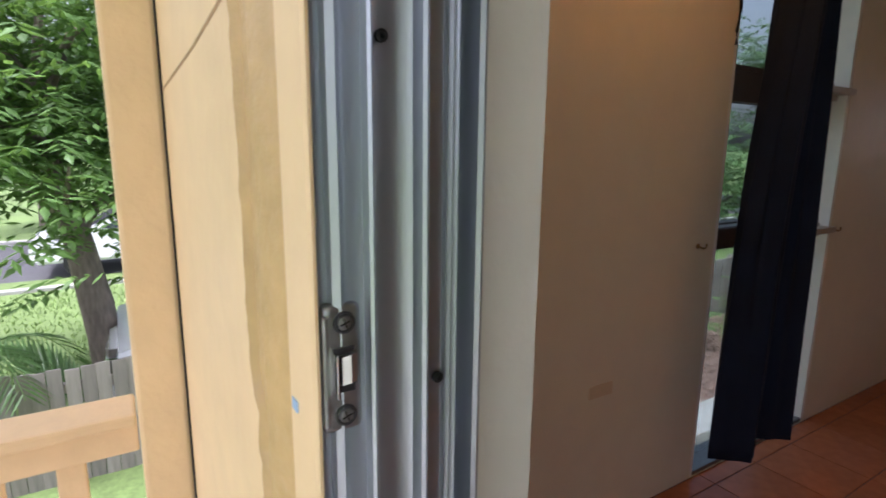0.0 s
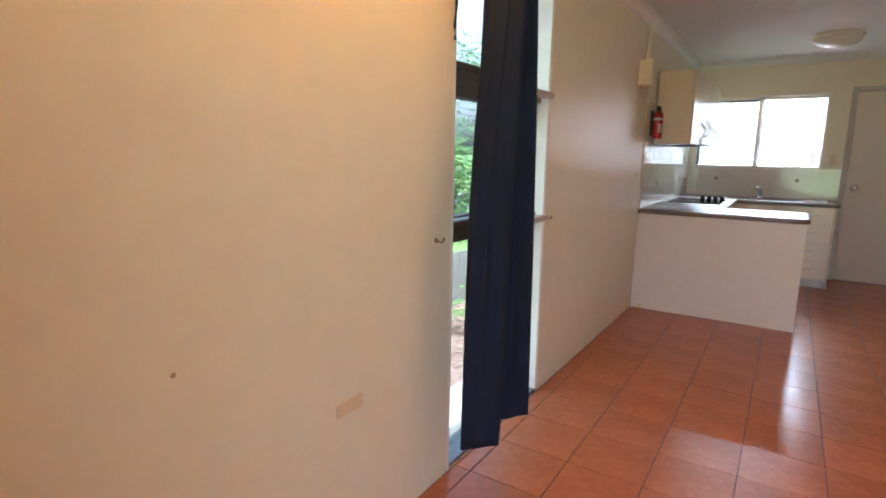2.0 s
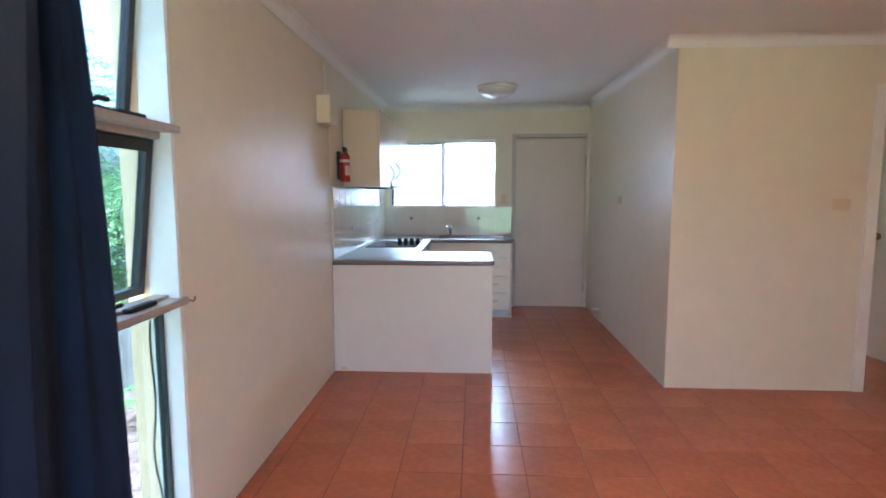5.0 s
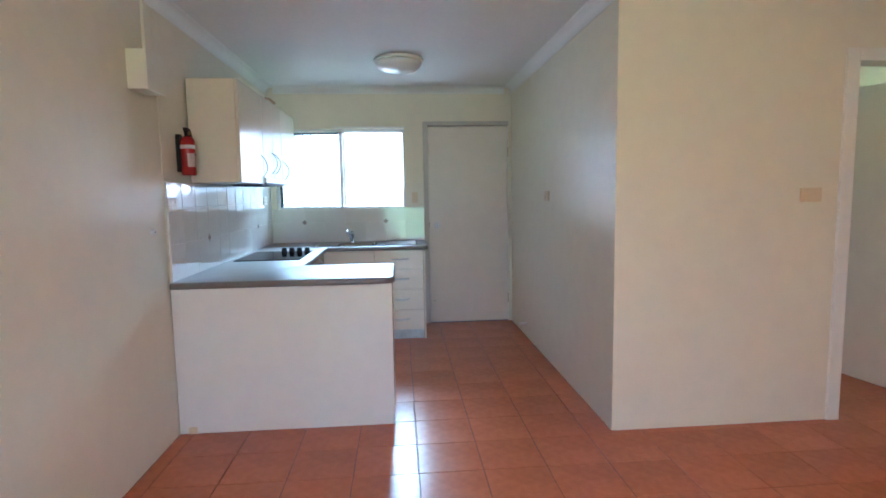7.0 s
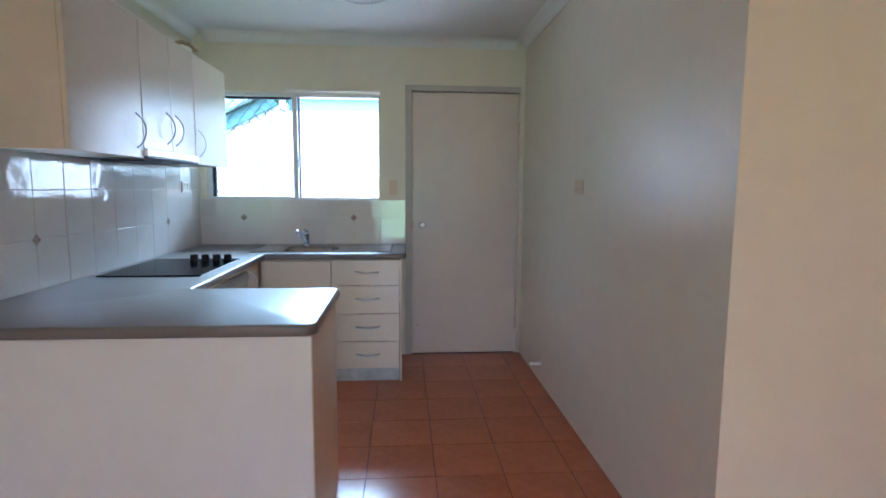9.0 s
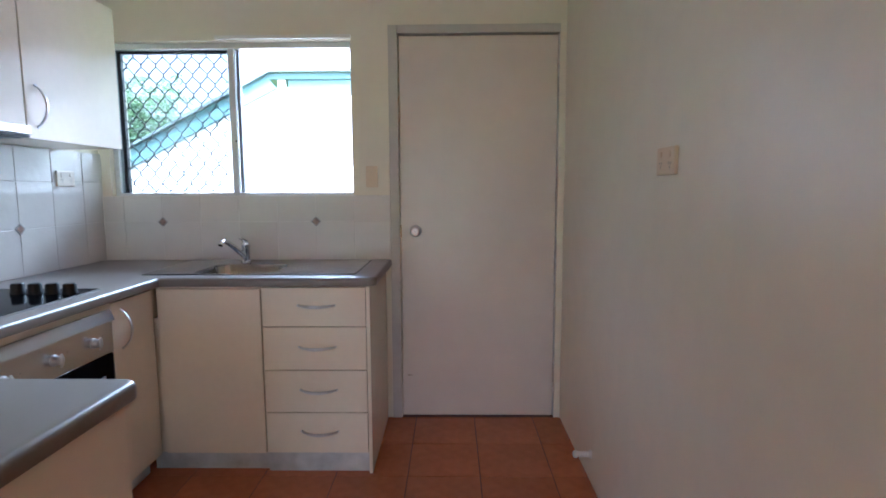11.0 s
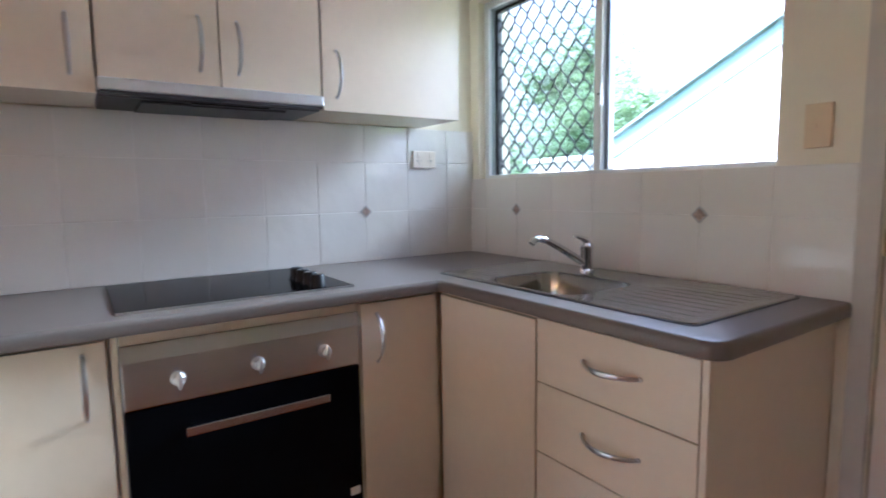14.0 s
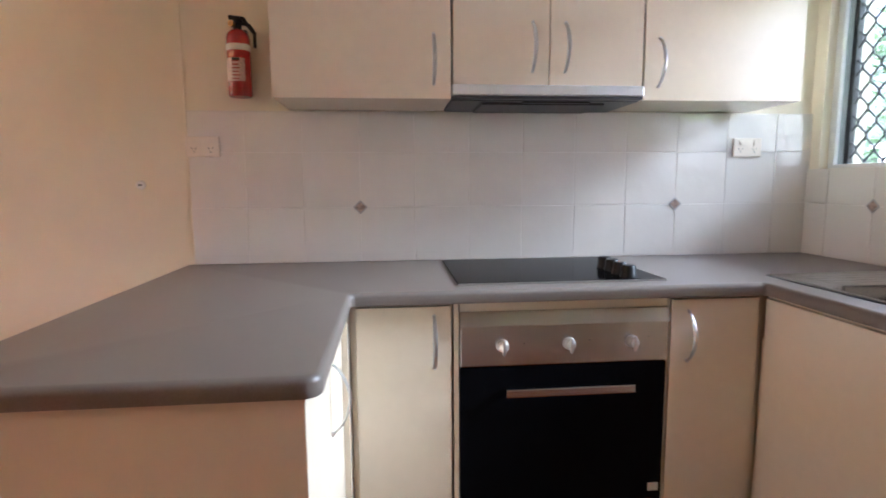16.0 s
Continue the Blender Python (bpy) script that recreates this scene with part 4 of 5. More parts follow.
part("hose", sweep(B(), [(0, 0.015, 0.25), (0, 0.04, 0.245), (-0.004, 0.056, 0.22), (-0.006, 0.055, 0.17)], 0.006, 8), BLACK, ex, "", True)
part("bracket", box(B(), -0.061, -0.036, -0.02, 0.02, 0.02, 0.24, 0.002), BLACK, ex)

# wall fittings
def socket(m, parent_label, w=0.118, h=0.074, mat=PLASTIC, gangs=2, cat="power outlet", name="power_outlet"):
    s = thing(name, parent_label, cat)
    s.matrix_world = m
    part("plate", box(B(), -w / 2, w / 2, -h / 2, h / 2, 0.0, 0.011, 0.0035), mat, s)
    for k in range(gangs):
        x = (k - (gangs - 1) / 2) * w * 0.5
        part("rocker", box(B(), x - 0.006, x + 0.006, h / 2 - 0.028, h / 2 - 0.012, 0.011, 0.0145, 0.001), mat, s)
        if cat == "power outlet":
            for a, b in ((-0.007, 25), (0.007, -25)):
                bm = box(B(), -0.001, 0.001, -0.004, 0.004, 0.0108, 0.0114)
                bm.transform(pose(x + a, -0.006, 0, 0, 0, b))
                part("pin_slot", bm, BLACK, s)
            part("pin_slot", box(B(), x - 0.001, x + 0.001, -0.022, -0.014, 0.0108, 0.0114), BLACK, s)
    return s


EAST = Matrix(((0, 0, 1, 0), (1, 0, 0, 0), (0, 1, 0, 0), (0, 0, 0, 1)))
WEST = Matrix(((0, 0, -1, 0), (-1, 0, 0, 0), (0, 1, 0, 0), (0, 0, 0, 1)))
SOUTH = Matrix(((1, 0, 0, 0), (0, 0, -1, 0), (0, 1, 0, 0), (0, 0, 0, 1)))
at = lambda x, y, z: Matrix.Translation((x, y, z))
socket(at(0.0105, -2.387, 1.317) @ EAST, "ivory double power outlet on splashback tiles", mat=IVORY)
socket(at(0.0105, -0.28, 1.313) @ EAST, "ivory double power outlet near the window", mat=IVORY)
socket(at(1.455, -0.0005, 1.322) @ SOUTH @ Matrix.Rotation(math.pi / 2, 4, "Z"), "ivory light switch between window and door", 0.112, 0.062, PLASTIC, gangs=1, cat="light switch", name="light_switch")
socket(at(RX - 0.0005, -1.358, 1.326) @ WEST, "cream double power outlet on the side wall", 0.122, 0.076, PLASTIC)
socket(at(3.591, WY - 0.0005, 1.316) @ SOUTH, "cream light switch plate beside the doorway", 0.122, 0.08, gangs=2, cat="light switch", name="light_switch")
st = thing("door_stop", "white round door stop low on the wall", "door stop")
st.matrix_world = at(RX - 0.0005, -0.66, 0.125) @ WEST
part("post", lathe(B(), [(0.001, 0), (0.018, 0), (0.017, 0.006), (0.012, 0.01), (0.011, 0.06), (0.001, 0.062)], Matrix(), 16), WHITEPLASTIC, st, "", True)
part("buffer", lathe(B(), [(0.001, 0.06), (0.015, 0.06), (0.015, 0.072), (0.011, 0.076), (0.001, 0.076)], Matrix(), 16), WHITEPLASTIC, st, "", True)
pt = thing("phone_point", "small round white wall fitting with a dark socket", "wall fitting")
pt.matrix_world = at(0.0003, -2.618, 1.18) @ EAST
part("cover", lathe(B(), [(0.001, 0), (0.017, 0), (0.016, 0.006), (0.009, 0.012), (0.001, 0.013)], Matrix(), 18), WHITEPLASTIC, pt, "", True)
part("hole", box(B(), -0.004, 0.008, -0.003, 0.003, 0.0125, 0.0145, 0.001), BLACK, pt)

mb = thing("junction_box", "cream painted meter box with conduit on the wall", "junction box")
part("case", box(B(), 0.0005, 0.09, -2.77, -2.58, 1.885, 2.075, 0.006), WALL, mb)
part("lid", box(B(), 0.0905, 0.099, -2.775, -2.575, 1.88, 2.08, 0.004), WALL, mb)
part("conduit", box(B(), 0.0005, 0.016, -2.585, -2.571, 2.078, 2.37, 0.003), WALL, mb)
setting("wall_joint", box(B(), 0.0003, 0.0045, -2.455, -2.443, 0.884, 2.36, 0.0015), WALL, "painted cover strip down the wall", "trim")

def hook(y, z):
    h = thing("curtain_hook", "small brass tie-back hook screwed to the wall", "hook", (0, y, z), "tie-back hooks")
    part("plate", lathe(B(), [(0.001, 0), (0.011, 0), (0.01, 0.003), (0.001, 0.004)], pose(0, 0, 0, 0, 90, 0), 14), BRASS, h, "", True)
    part("arm", sweep(B(), [(0.003, 0, 0), (0.014, 0, -0.004), (0.022, 0.008, -0.007), (0.023, 0.018, -0.003), (0.021, 0.022, 0.009)], [0.0036, 0.0036, 0.0036, 0.0034, 0.0038], 8), BRASS, h, "", True)


setting("wall_chip", lathe(B(), [(0.001, 0), (0.007, 0), (0.005, 0.0012), (0.001, 0.0016)], pose(0.0002, -6.67, 0.84, 0, 90, 0), 9), EDGE, "small tan chip in the wall paint", "paint chip")
hook(-5.63, 1.008)
hook(-4.548, 0.997)
patch = thing("wall_patch", "small cream plastic blanking plate low on the wall", "blanking plate", (0, -6.115, 0.54))
part("plate", box(B(), 0.0005, 0.006, -0.058, 0.058, -0.023, 0.023, 0.0025), PLASTIC, patch)
for y in (-0.042, 0.042):
    part("screw", cyl(B(), (0.004, y, 0), (0.0055, y, 0), 0.004, n=10), BRASS, patch)

# ceiling lights
light = thing("ceiling_light", "round opal oyster ceiling light, unlit", "ceiling light", (1.315, -1.12, CZ))
part("base_ring", lathe(B(), [(0.001, -0.001), (0.19, -0.001), (0.2, -0.012), (0.2, -0.028), (0.188, -0.032), (0.001, -0.032)], Matrix(), 40), REVEAL, light, "pale metal base ring", True)
part("diffuser", lathe(B(), [(0.001, -0.033)] + [(0.186 * math.cos(t), -0.033 - 0.085 * math.sin(t)) for t in np.linspace(0.02, math.pi / 2, 9)], Matrix(), 40), DIFFUSER, light, "", True)

WARM = lamp_material("warm_lit_opal", (1.0, 0.5, 0.19), 7.0)
WARM_BULB = lamp_material("warm_bulb", (1.0, 0.45, 0.1), 52.0)
# the living room's own light, switched on
light = thing("ceiling_light", "round opal oyster ceiling light, switched on", "ceiling light", (2.5, -4.9, CZ))
part("base_ring", lathe(B(), [(0.001, -0.001), (0.19, -0.001), (0.2, -0.012), (0.2, -0.028), (0.188, -0.032), (0.001, -0.032)], Matrix(), 40), REVEAL, light, "pale metal base ring", True)
part("diffuser", lathe(B(), [(0.001, -0.033)] + [(0.186 * math.cos(t), -0.033 - 0.085 * math.sin(t)) for t in np.linspace(0.02, math.pi / 2, 9)], Matrix(), 40), WARM, light, "warm glowing diffuser", True)

# a small bulb batten near the side wall, whose light pools on it
light = thing("batten_light", "small warm bulb in a white batten holder", "ceiling light", (0.34, -6.1, CZ))
part("holder", lathe(B(), [(0.001, -0.001), (0.05, -0.001), (0.05, -0.012), (0.03, -0.022), (0.024, -0.05), (0.001, -0.05)], Matrix(), 24), WHITEPLASTIC, light, "", True)
part("bulb", lathe(B(), [(0.001, -0.05), (0.014, -0.051), (0.018, -0.07), (0.033, -0.1), (0.036, -0.118), (0.028, -0.14), (0.012, -0.152), (0.001, -0.154)], Matrix(), 20), WARM_BULB, light, "glowing warm bulb", True)

# curtain, bunched in the middle of the side window
cur = thing("curtain", "navy blue cloth curtain bunched before the window", "curtain")
def curtain_sheet():
    """A Z-shaped fold that narrows towards the rod, with soft creases."""
    bm, cols, nz = B(), 140, 44
    foot = [Vector(p) for p in ((0.125, -5.585), (0.165, -5.70), (0.268, -5.592), (0.178, -5.40), (0.262, -5.285))]
    head = [Vector(p) for p in ((0.10, -5.49), (0.165, -5.43), (0.262, -5.465), (0.20, -5.40), (0.25, -5.395))]
    grid = []
    for j in range(nz + 1):
        v = j / nz
        z = 0.235 + (2.30 - 0.235) * v
        pts = [a.lerp(c, v ** 1.7) for a, c in zip(foot, head)]
        row = []
        for k in range(cols + 1):
            u = k / cols * 4
            s = min(int(u), 3)
            w = u - s
            w = w * w * (3 - 2 * w) * 0.35 + w * 0.65
            p = pts[s].lerp(pts[s + 1], w)
            crease = 0.013 * math.sin(u * 6.2 + 0.7 * v) + 0.005 * math.sin(u * 13.3 + 1.6 * v + 1) + 0.008 * noise.noise((u * 3, v * 3, 0))
            crease *= 0.3 + 0.7 * min(1.0, v * 2.5)
            row.append(bm.verts.new((p.x + crease, p.y + 0.006 * math.sin(v * 7 + u), z + 0.003 * noise.noise((u * 2, 9, 0)) * (1 - v))))
        grid.append(row)
    for a, c in zip(grid, grid[1:]):
        for k in range(cols):
            bm.faces.new((a[k], a[k + 1], c[k + 1], c[k]))
    return bm


c = part("cloth", curtain_sheet(), NAVY, cur, "", True)
mod = c.modifiers.new("thickness", "SOLIDIFY")
mod.thickness = 0.0025
part("cord", sweep(B(), [(0.008, -5.53, 2.3), (0.008, -5.535, 2.1), (0.008, -5.54, 1.95), (0.01, -5.53, 1.86), (0.008, -5.538, 1.79), (0.008, -5.534, 1.74)], 0.006, 8), BLACK, cur, "dark draw cord", True)
part("rod", cyl(B(), (0.2, -5.8, 2.305), (0.2, -4.4, 2.305), 0.0125, n=14), SATIN, cur, "plain metal rod", True)
for y in (-5.79, -4.41):
    part("rod_bracket", box(B(), 0.0, 0.205, y - 0.01, y + 0.01, 2.297, 2.313, 0.003), SATIN, cur)


# ---- outside ----
def ground_z(x, y=0.0):
    return -1.2 - 0.02 * min(max(-x - 2.0, 0.0), 11.0)


bm = B()
xs = [-900, -200, -60, -24, -17.6, -13, -10.9, -8, -6, -4, -2, 0, 4, 12, 60, 300, 900]
ys = [-900, -200, -60, -30, -16, -8, 0, 8, 16, 30, 60, 200, 900]
grid = [[bm.verts.new((x, y, ground_z(x, y))) for y in ys] for x in xs]
for a, b in zip(grid, grid[1:]):
    for k in range(len(ys) - 1):
        bm.faces.new((a[k], b[k], b[k + 1], a[k + 1]))
setting("ground", bm, GRASS, "green lawn and open ground", "ground")
bm = box(B(), -17.4, -11.2, -120, 120, -1.5, -1.405)
setting("road", bm, ASPHALT, "grey asphalt street", "road")
setting("kerb", box(B(), -11.2, -11.02, -120, 120, -1.5, -1.31, 0.02), CONCRETE, "concrete kerb", "kerb")
setting("kerb", box(B(), -17.6, -17.42, -120, 120, -1.5, -1.31, 0.02), CONCRETE, "concrete kerb", "kerb")
setting("driveway", box(B(), -11.0, -3.9, -11.6, -10.1, -1.48, -1.185), CONCRETE, "pale concrete driveway", "driveway")
bm = box(B(), -3.4, -0.6, -6.9, 4.0, -1.3, -1.185)
setting("garden_bed", bm, MULCH, "reddish bark mulch garden bed", "garden bed")
# added out of view: neutral ground keeps green bounce light off the kitchen
setting("path", box(B(), -0.35, 7.0, 0.25, 2.45, -1.3, -1.17, 0.01), CONCRETE, "unseen concrete strip added between the houses against green bounce light", "path")
setting("path", box(B(), -1.75, -0.4, -7.2, 4.0, -1.3, -1.17, 0.01), CONCRETE, "concrete side path", "path")
# loose bark and pebbles on the bed
v, f = [], []
for k in range(2600):
    x, y = random.uniform(-3.4, -1.8), random.uniform(-5.5, 3.5)
    r, a = random.uniform(0.012, 0.04), random.uniform(0, 6.3)
    n0 = len(v)
    for j in range(4):
        t = a + j * math.pi / 2
        v.append((x + r * math.cos(t) * (1.6 if j % 2 else 0.7), y + r * math.sin(t), -1.183 + random.uniform(0, 0.015)))
    v.append((x, y, -1.165 + random.uniform(0, 0.012)))
    f += [(n0 + j, n0 + (j + 1) % 4, n0 + 4) for j in range(4)]
data = bpy.data.meshes.new("bark_chips")
data.from_pydata(v, [], f)
data.materials.append(MULCH)
tagged(new("bark_chips", data), "loose reddish bark chips on the garden bed", "bark chips", kind="stuff")

# paling fence
fence = thing("paling_fence", "weathered grey timber paling fence", "fence", (-3.5, 0, 0))
bm = B()
prism(bm, [(-0.008, -0.047, 0), (0.008, -0.047, 0), (0.008, 0.047, 0), (-0.008, 0.047, 0)], (0, 0, 0.95))
paling = mesh_of("paling", bm, WOODGREY)
for k in range(215):
    p = new("paling", paling)
    p.parent = fence
    p.location = (random.uniform(-0.004, 0.004), -13 + k * 0.1 + random.uniform(-0.004, 0.004), -1.25 + random.uniform(-0.012, 0.018))
    p.rotation_euler = (random.uniform(-0.012, 0.012), 0, random.uniform(-0.03, 0.03))
for z in (-1.0, -0.5):
    part("rail", box(B(), -0.06, -0.012, -13, 8.4, z, z + 0.075), WOODGREY, fence)
for y in range(-13, 9, 2):
    part("post", box(B(), -0.16, -0.06, y - 0.05, y + 0.05, -1.3, -0.3), WOODGREY, fence)


# ---- plants ----
def leaf(v, f, base, tip, width, droop=0.15):
    """One leaf, folded along its middle."""
    base, tip = Vector(base), Vector(tip)
    d = tip - base
    s = d.cross(Vector((random.uniform(-0.4, 0.4), random.uniform(-0.4, 0.4), 1)))
    s = s.normalized() * width if s.length > 1e-5 else Vector((width, 0, 0))
    mid = base + d * 0.42 + Vector((0, 0, 0.12 * width))
    n0 = len(v)
    v += [tuple(base), tuple(mid + s - Vector((0, 0, width * 0.35))), tuple(tip - Vector((0, 0, d.length * droop))), tuple(mid - s - Vector((0, 0, width * 0.35))), tuple(mid)]
    f += [(n0, n0 + 1, n0 + 4), (n0 + 1, n0 + 2, n0 + 4), (n0 + 2, n0 + 3, n0 + 4), (n0 + 3, n0, n0 + 4)]


def joined(name, v, f, mat, parent=None, label=""):
    data = bpy.data.meshes.new(name)
    data.from_pydata(v, [], f)
    data.materials.append(mat)
    ob = new(name, data)
    if parent:
        ob.parent = parent
    return tagged(ob, label)


def tree(at_, height, spread, clusters, leaf_len, mat, label, lean=(0, 0), trunk=0.13, low=0.35, seed=1):
    """A tapered trunk with limbs; the crown is made of sprays of leaflets about the limb ends."""
    rnd = random.Random(seed)
    t = thing("tree", label, "tree", at_)
    top = Vector((lean[0], lean[1], height * 0.72))
    pts = [Vector((0, 0, -0.1)), Vector((lean[0] * 0.2 + 0.06, lean[1] * 0.2, height * 0.22)), Vector((lean[0] * 0.6 - 0.04, lean[1] * 0.6, height * 0.47)), top]
    bm = B()
    sweep(bm, pts, [trunk * 1.25, trunk, trunk * 0.75, trunk * 0.3], 12)
    part("trunk", bm, BARK, t, "", True)
    ends = []
    for k in range(11):
        u = low + (1 - low) * (k + rnd.random()) / 11
        root = pts[1].lerp(pts[2], min(u * 1.6, 1)) if u < 0.6 else pts[2].lerp(top, (u - 0.6) / 0.4)
        a = k * 2.4 + rnd.uniform(-0.4, 0.4)
        reach = spread * rnd.uniform(0.55, 1.0) * (1.15 - 0.5 * u)
        end = root + Vector((math.cos(a) * reach, math.sin(a) * reach, height * rnd.uniform(0.06, 0.3)))
        mid = root.lerp(end, 0.5) + Vector((rnd.uniform(-0.1, 0.1), rnd.uniform(-0.1, 0.1), rnd.uniform(0.0, 0.12) * height * 0.5))
        part("limb", sweep(B(), [root, mid, end], [trunk * 0.38, trunk * 0.24, trunk * 0.07], 7), BARK, t, "", True)
        ends += [mid, end, end, root.lerp(end, 0.75), end + Vector((0, 0, 0.25))]
    v, f = [], []
    for k in range(clusters):
        c = rnd.choice(ends) + Vector((rnd.gauss(0, 1), rnd.gauss(0, 1), rnd.gauss(0, 0.8))) * spread * 0.24
        a = rnd.uniform(0, 2 * math.pi)
        way = Vector((math.cos(a), math.sin(a), rnd.uniform(-0.7, 0.25))).normalized()
        side = way.cross(Vector((0, 0, 1))).normalized()
        n = rnd.randint(3, 5)
        for j in range(n):
            p = c + way * leaf_len * 0.55 * j
            size = leaf_len * rnd.uniform(0.75, 1.1)
            for s in (-1, 1):
                leaf(v, f, p, p + (side * s * 0.85 + way * 0.45 + Vector((0, 0, rnd.uniform(-0.35, 0.1)))) * size, size * 0.2)
        leaf(v, f, c + way * leaf_len * 0.55 * n, c + way * leaf_len * (0.55 * n + 0.9), leaf_len * 0.2)
    joined("crown", v, f, mat, t)
    return t


tree((-5.1, -7.66, -1.26), 4.6, 1.75, 1550, 0.15, LEAF_LIGHT, "leafy tree with a leaning grey trunk behind the fence", (-0.15, -0.45), 0.15, 0.25, 3)
tree((-5.6, -9.2, -1.27), 5.0, 1.9, 900, 0.15, LEAF_LIGHT, "bright green leafy tree behind the fence", (0.2, 0.3), 0.1, 0.2, 5)
tree((-7.2, -7.2, -1.3), 4.8, 1.5, 900, 0.13, LEAF, "slender leafy tree with two trunks", (0.1, -0.3), 0.08, 0.4, 8)
tree((-7.0, 0.6, -1.3), 4.4, 2.0, 1300, 0.14, LEAF_HAZED, "dense green garden tree beyond the fence", (0.2, 0.2), 0.13, 0.1, 9)
tree((-9.5, 5.5, -1.35), 6.5, 2.7, 1400, 0.17, LEAF_HAZED, "tall light green street tree", (0.2, 0.2), 0.16, 0.3, 12)
tree((-5.2, 2.6, -1.26), 2.8, 1.2, 800, 0.12, LEAF, "low bushy green shrub tree by the fence", (0, 0), 0.07, 0.0, 13)
tree((-4.5, 7.2, -1.22), 4.6, 1.7, 4600, 0.12, LEAF_HAZED, "green leafy tree behind the neighbouring house", (0.1, 0.0), 0.12, 0.15, 15)
tree((-7.2, 9.0, -1.3), 7.0, 1.7, 1600, 0.15, LEAF_HAZED, "tall green tree with a grey trunk, paled for glare", (0.3, 0.0), 0.15, 0.25, 17)
tree((-5.45, 9.3, -1.25), 4.7, 0.55, 420, 0.12, LEAF_HAZED, "slender weeping tree behind the house, paled for glare", (0.05, 0.0), 0.06, 0.3, 27)
tree((-20.5, -9.5, -1.42), 7, 3.2, 1300, 0.22, LEAF, "street tree across the road", (0.2, 0.2), 0.2, 0.1, 19)
tree((-21, 2.5, -1.42), 7, 3.2, 1300, 0.22, LEAF, "street tree across the road", (0.2, 0.2), 0.2, 0.1, 21)
tree((-21.5, 14, -1.42), 8, 3.6, 1300, 0.24, LEAF_LIGHT, "street tree across the road", (0.2, 0.2), 0.2, 0.1, 23)


def palm(at_, stem, fronds, length, label, seed):
    rnd = random.Random(seed)
    t = thing("palm", label, "palm", at_)
    part("trunk", sweep(B(), [(0, 0, -0.1), (0.02, 0.01, stem * 0.5), (0, 0, stem)], [0.1, 0.085, 0.07], 12), BARK, t, "", True)
    for k in range(fronds):
        a, rise = k * 2.4 + rnd.uniform(-0.3, 0.3), rnd.uniform(0.2, 1.0)
        v, f, pts = [], [], []
        for j in range(13):
            u = j / 12
            r = length * u * (1 - 0.25 * u)
            pts.append(Vector((math.cos(a) * r, math.sin(a) * r, stem + length * (rise * u - 0.95 * u * u))))
        for j in range(2, 13):
            d = (pts[j] - pts[j - 1]).normalized()
            s = d.cross(Vector((0, 0, 1))).normalized()
            for q in (0.0, 0.5):
                p = pts[j - 1].lerp(pts[j], q)
                size = length * 0.3 * math.sin(math.pi * (0.12 + 0.8 * (j + q) / 13))
                for w in (-1, 1):
                    leaf(v, f, p, p + (s * w + d * 0.7 - Vector((0, 0, 0.35))) * size, 0.014)
        fr_ = part("frond_stem", sweep(B(), pts, [0.012 - 0.0008 * j for j in range(13)], 5), LEAF_LIGHT, t)
        joined("leafage", v, f, LEAF, fr_)


palm((-4.1, -8.62, -1.22), 0.9, 11, 1.15, "small green palm by the fence", 4)
palm((-3.95, -9.15, -1.22), 0.35, 12, 0.95, "low clumping palm by the fence", 6)


def fern(at_, n, length, label, seed):
    rnd = random.Random(seed)
    t = thing("fern", label, "fern", at_, "ferns in the garden bed")
    for k in range(n):
        a, rise = k * 2.4 + rnd.uniform(-0.3, 0.3), rnd.uniform(0.9, 1.6)
        v, f = [], []
        pts = [Vector((math.cos(a) * length * u * 0.75, math.sin(a) * length * u * 0.75, length * (rise * u - 0.75 * u * u))) for u in np.linspace(0, 1, 10)]
        for j in range(1, 10):
            d = (pts[j] - pts[j - 1]).normalized()
            s = d.cross(Vector((0, 0, 1))).normalized()
            for w in (-1, 1):
                leaf(v, f, pts[j], pts[j] + (s * w + d * 0.5) * length * 0.2 * math.sin(math.pi * (0.15 + 0.8 * j / 10)), 0.02)
        joined("frond", v, f, LEAF_LIGHT, t)


fern((-2.75, -2.7, -1.19), 14, 0.85, "bright green fern in the mulch bed", 1)
fern((-2.9, -1.5, -1.19), 12, 0.75, "bright green fern in the mulch bed", 2)
fern((-2.6, -0.4, -1.19), 12, 0.7, "bright green fern in the mulch bed", 3)
fern((-3.0, 0.9, -1.19), 12, 0.8, "bright green fern in the mulch bed", 4)
# rough grass along the verge
v, f = [], []
for k in range(9000):
    x, y = random.uniform(-10.8, -3.8), random.uniform(-12, -4)
    z, h_, a = ground_z(x), random.uniform(0.03, 0.08), random.uniform(0, 6.3)
    n0 = len(v)
    v += [(x - 0.012 * math.cos(a), y - 0.012 * math.sin(a), z), (x + 0.012 * math.cos(a), y + 0.012 * math.sin(a), z), (x + random.uniform(-0.03, 0.03), y + random.uniform(-0.03, 0.03), z + h_)]
    f.append((n0, n0 + 1, n0 + 2))
ob = joined("grass", v, f, BLADE)
tagged(ob, "short green lawn grass", "grass", kind="stuff")


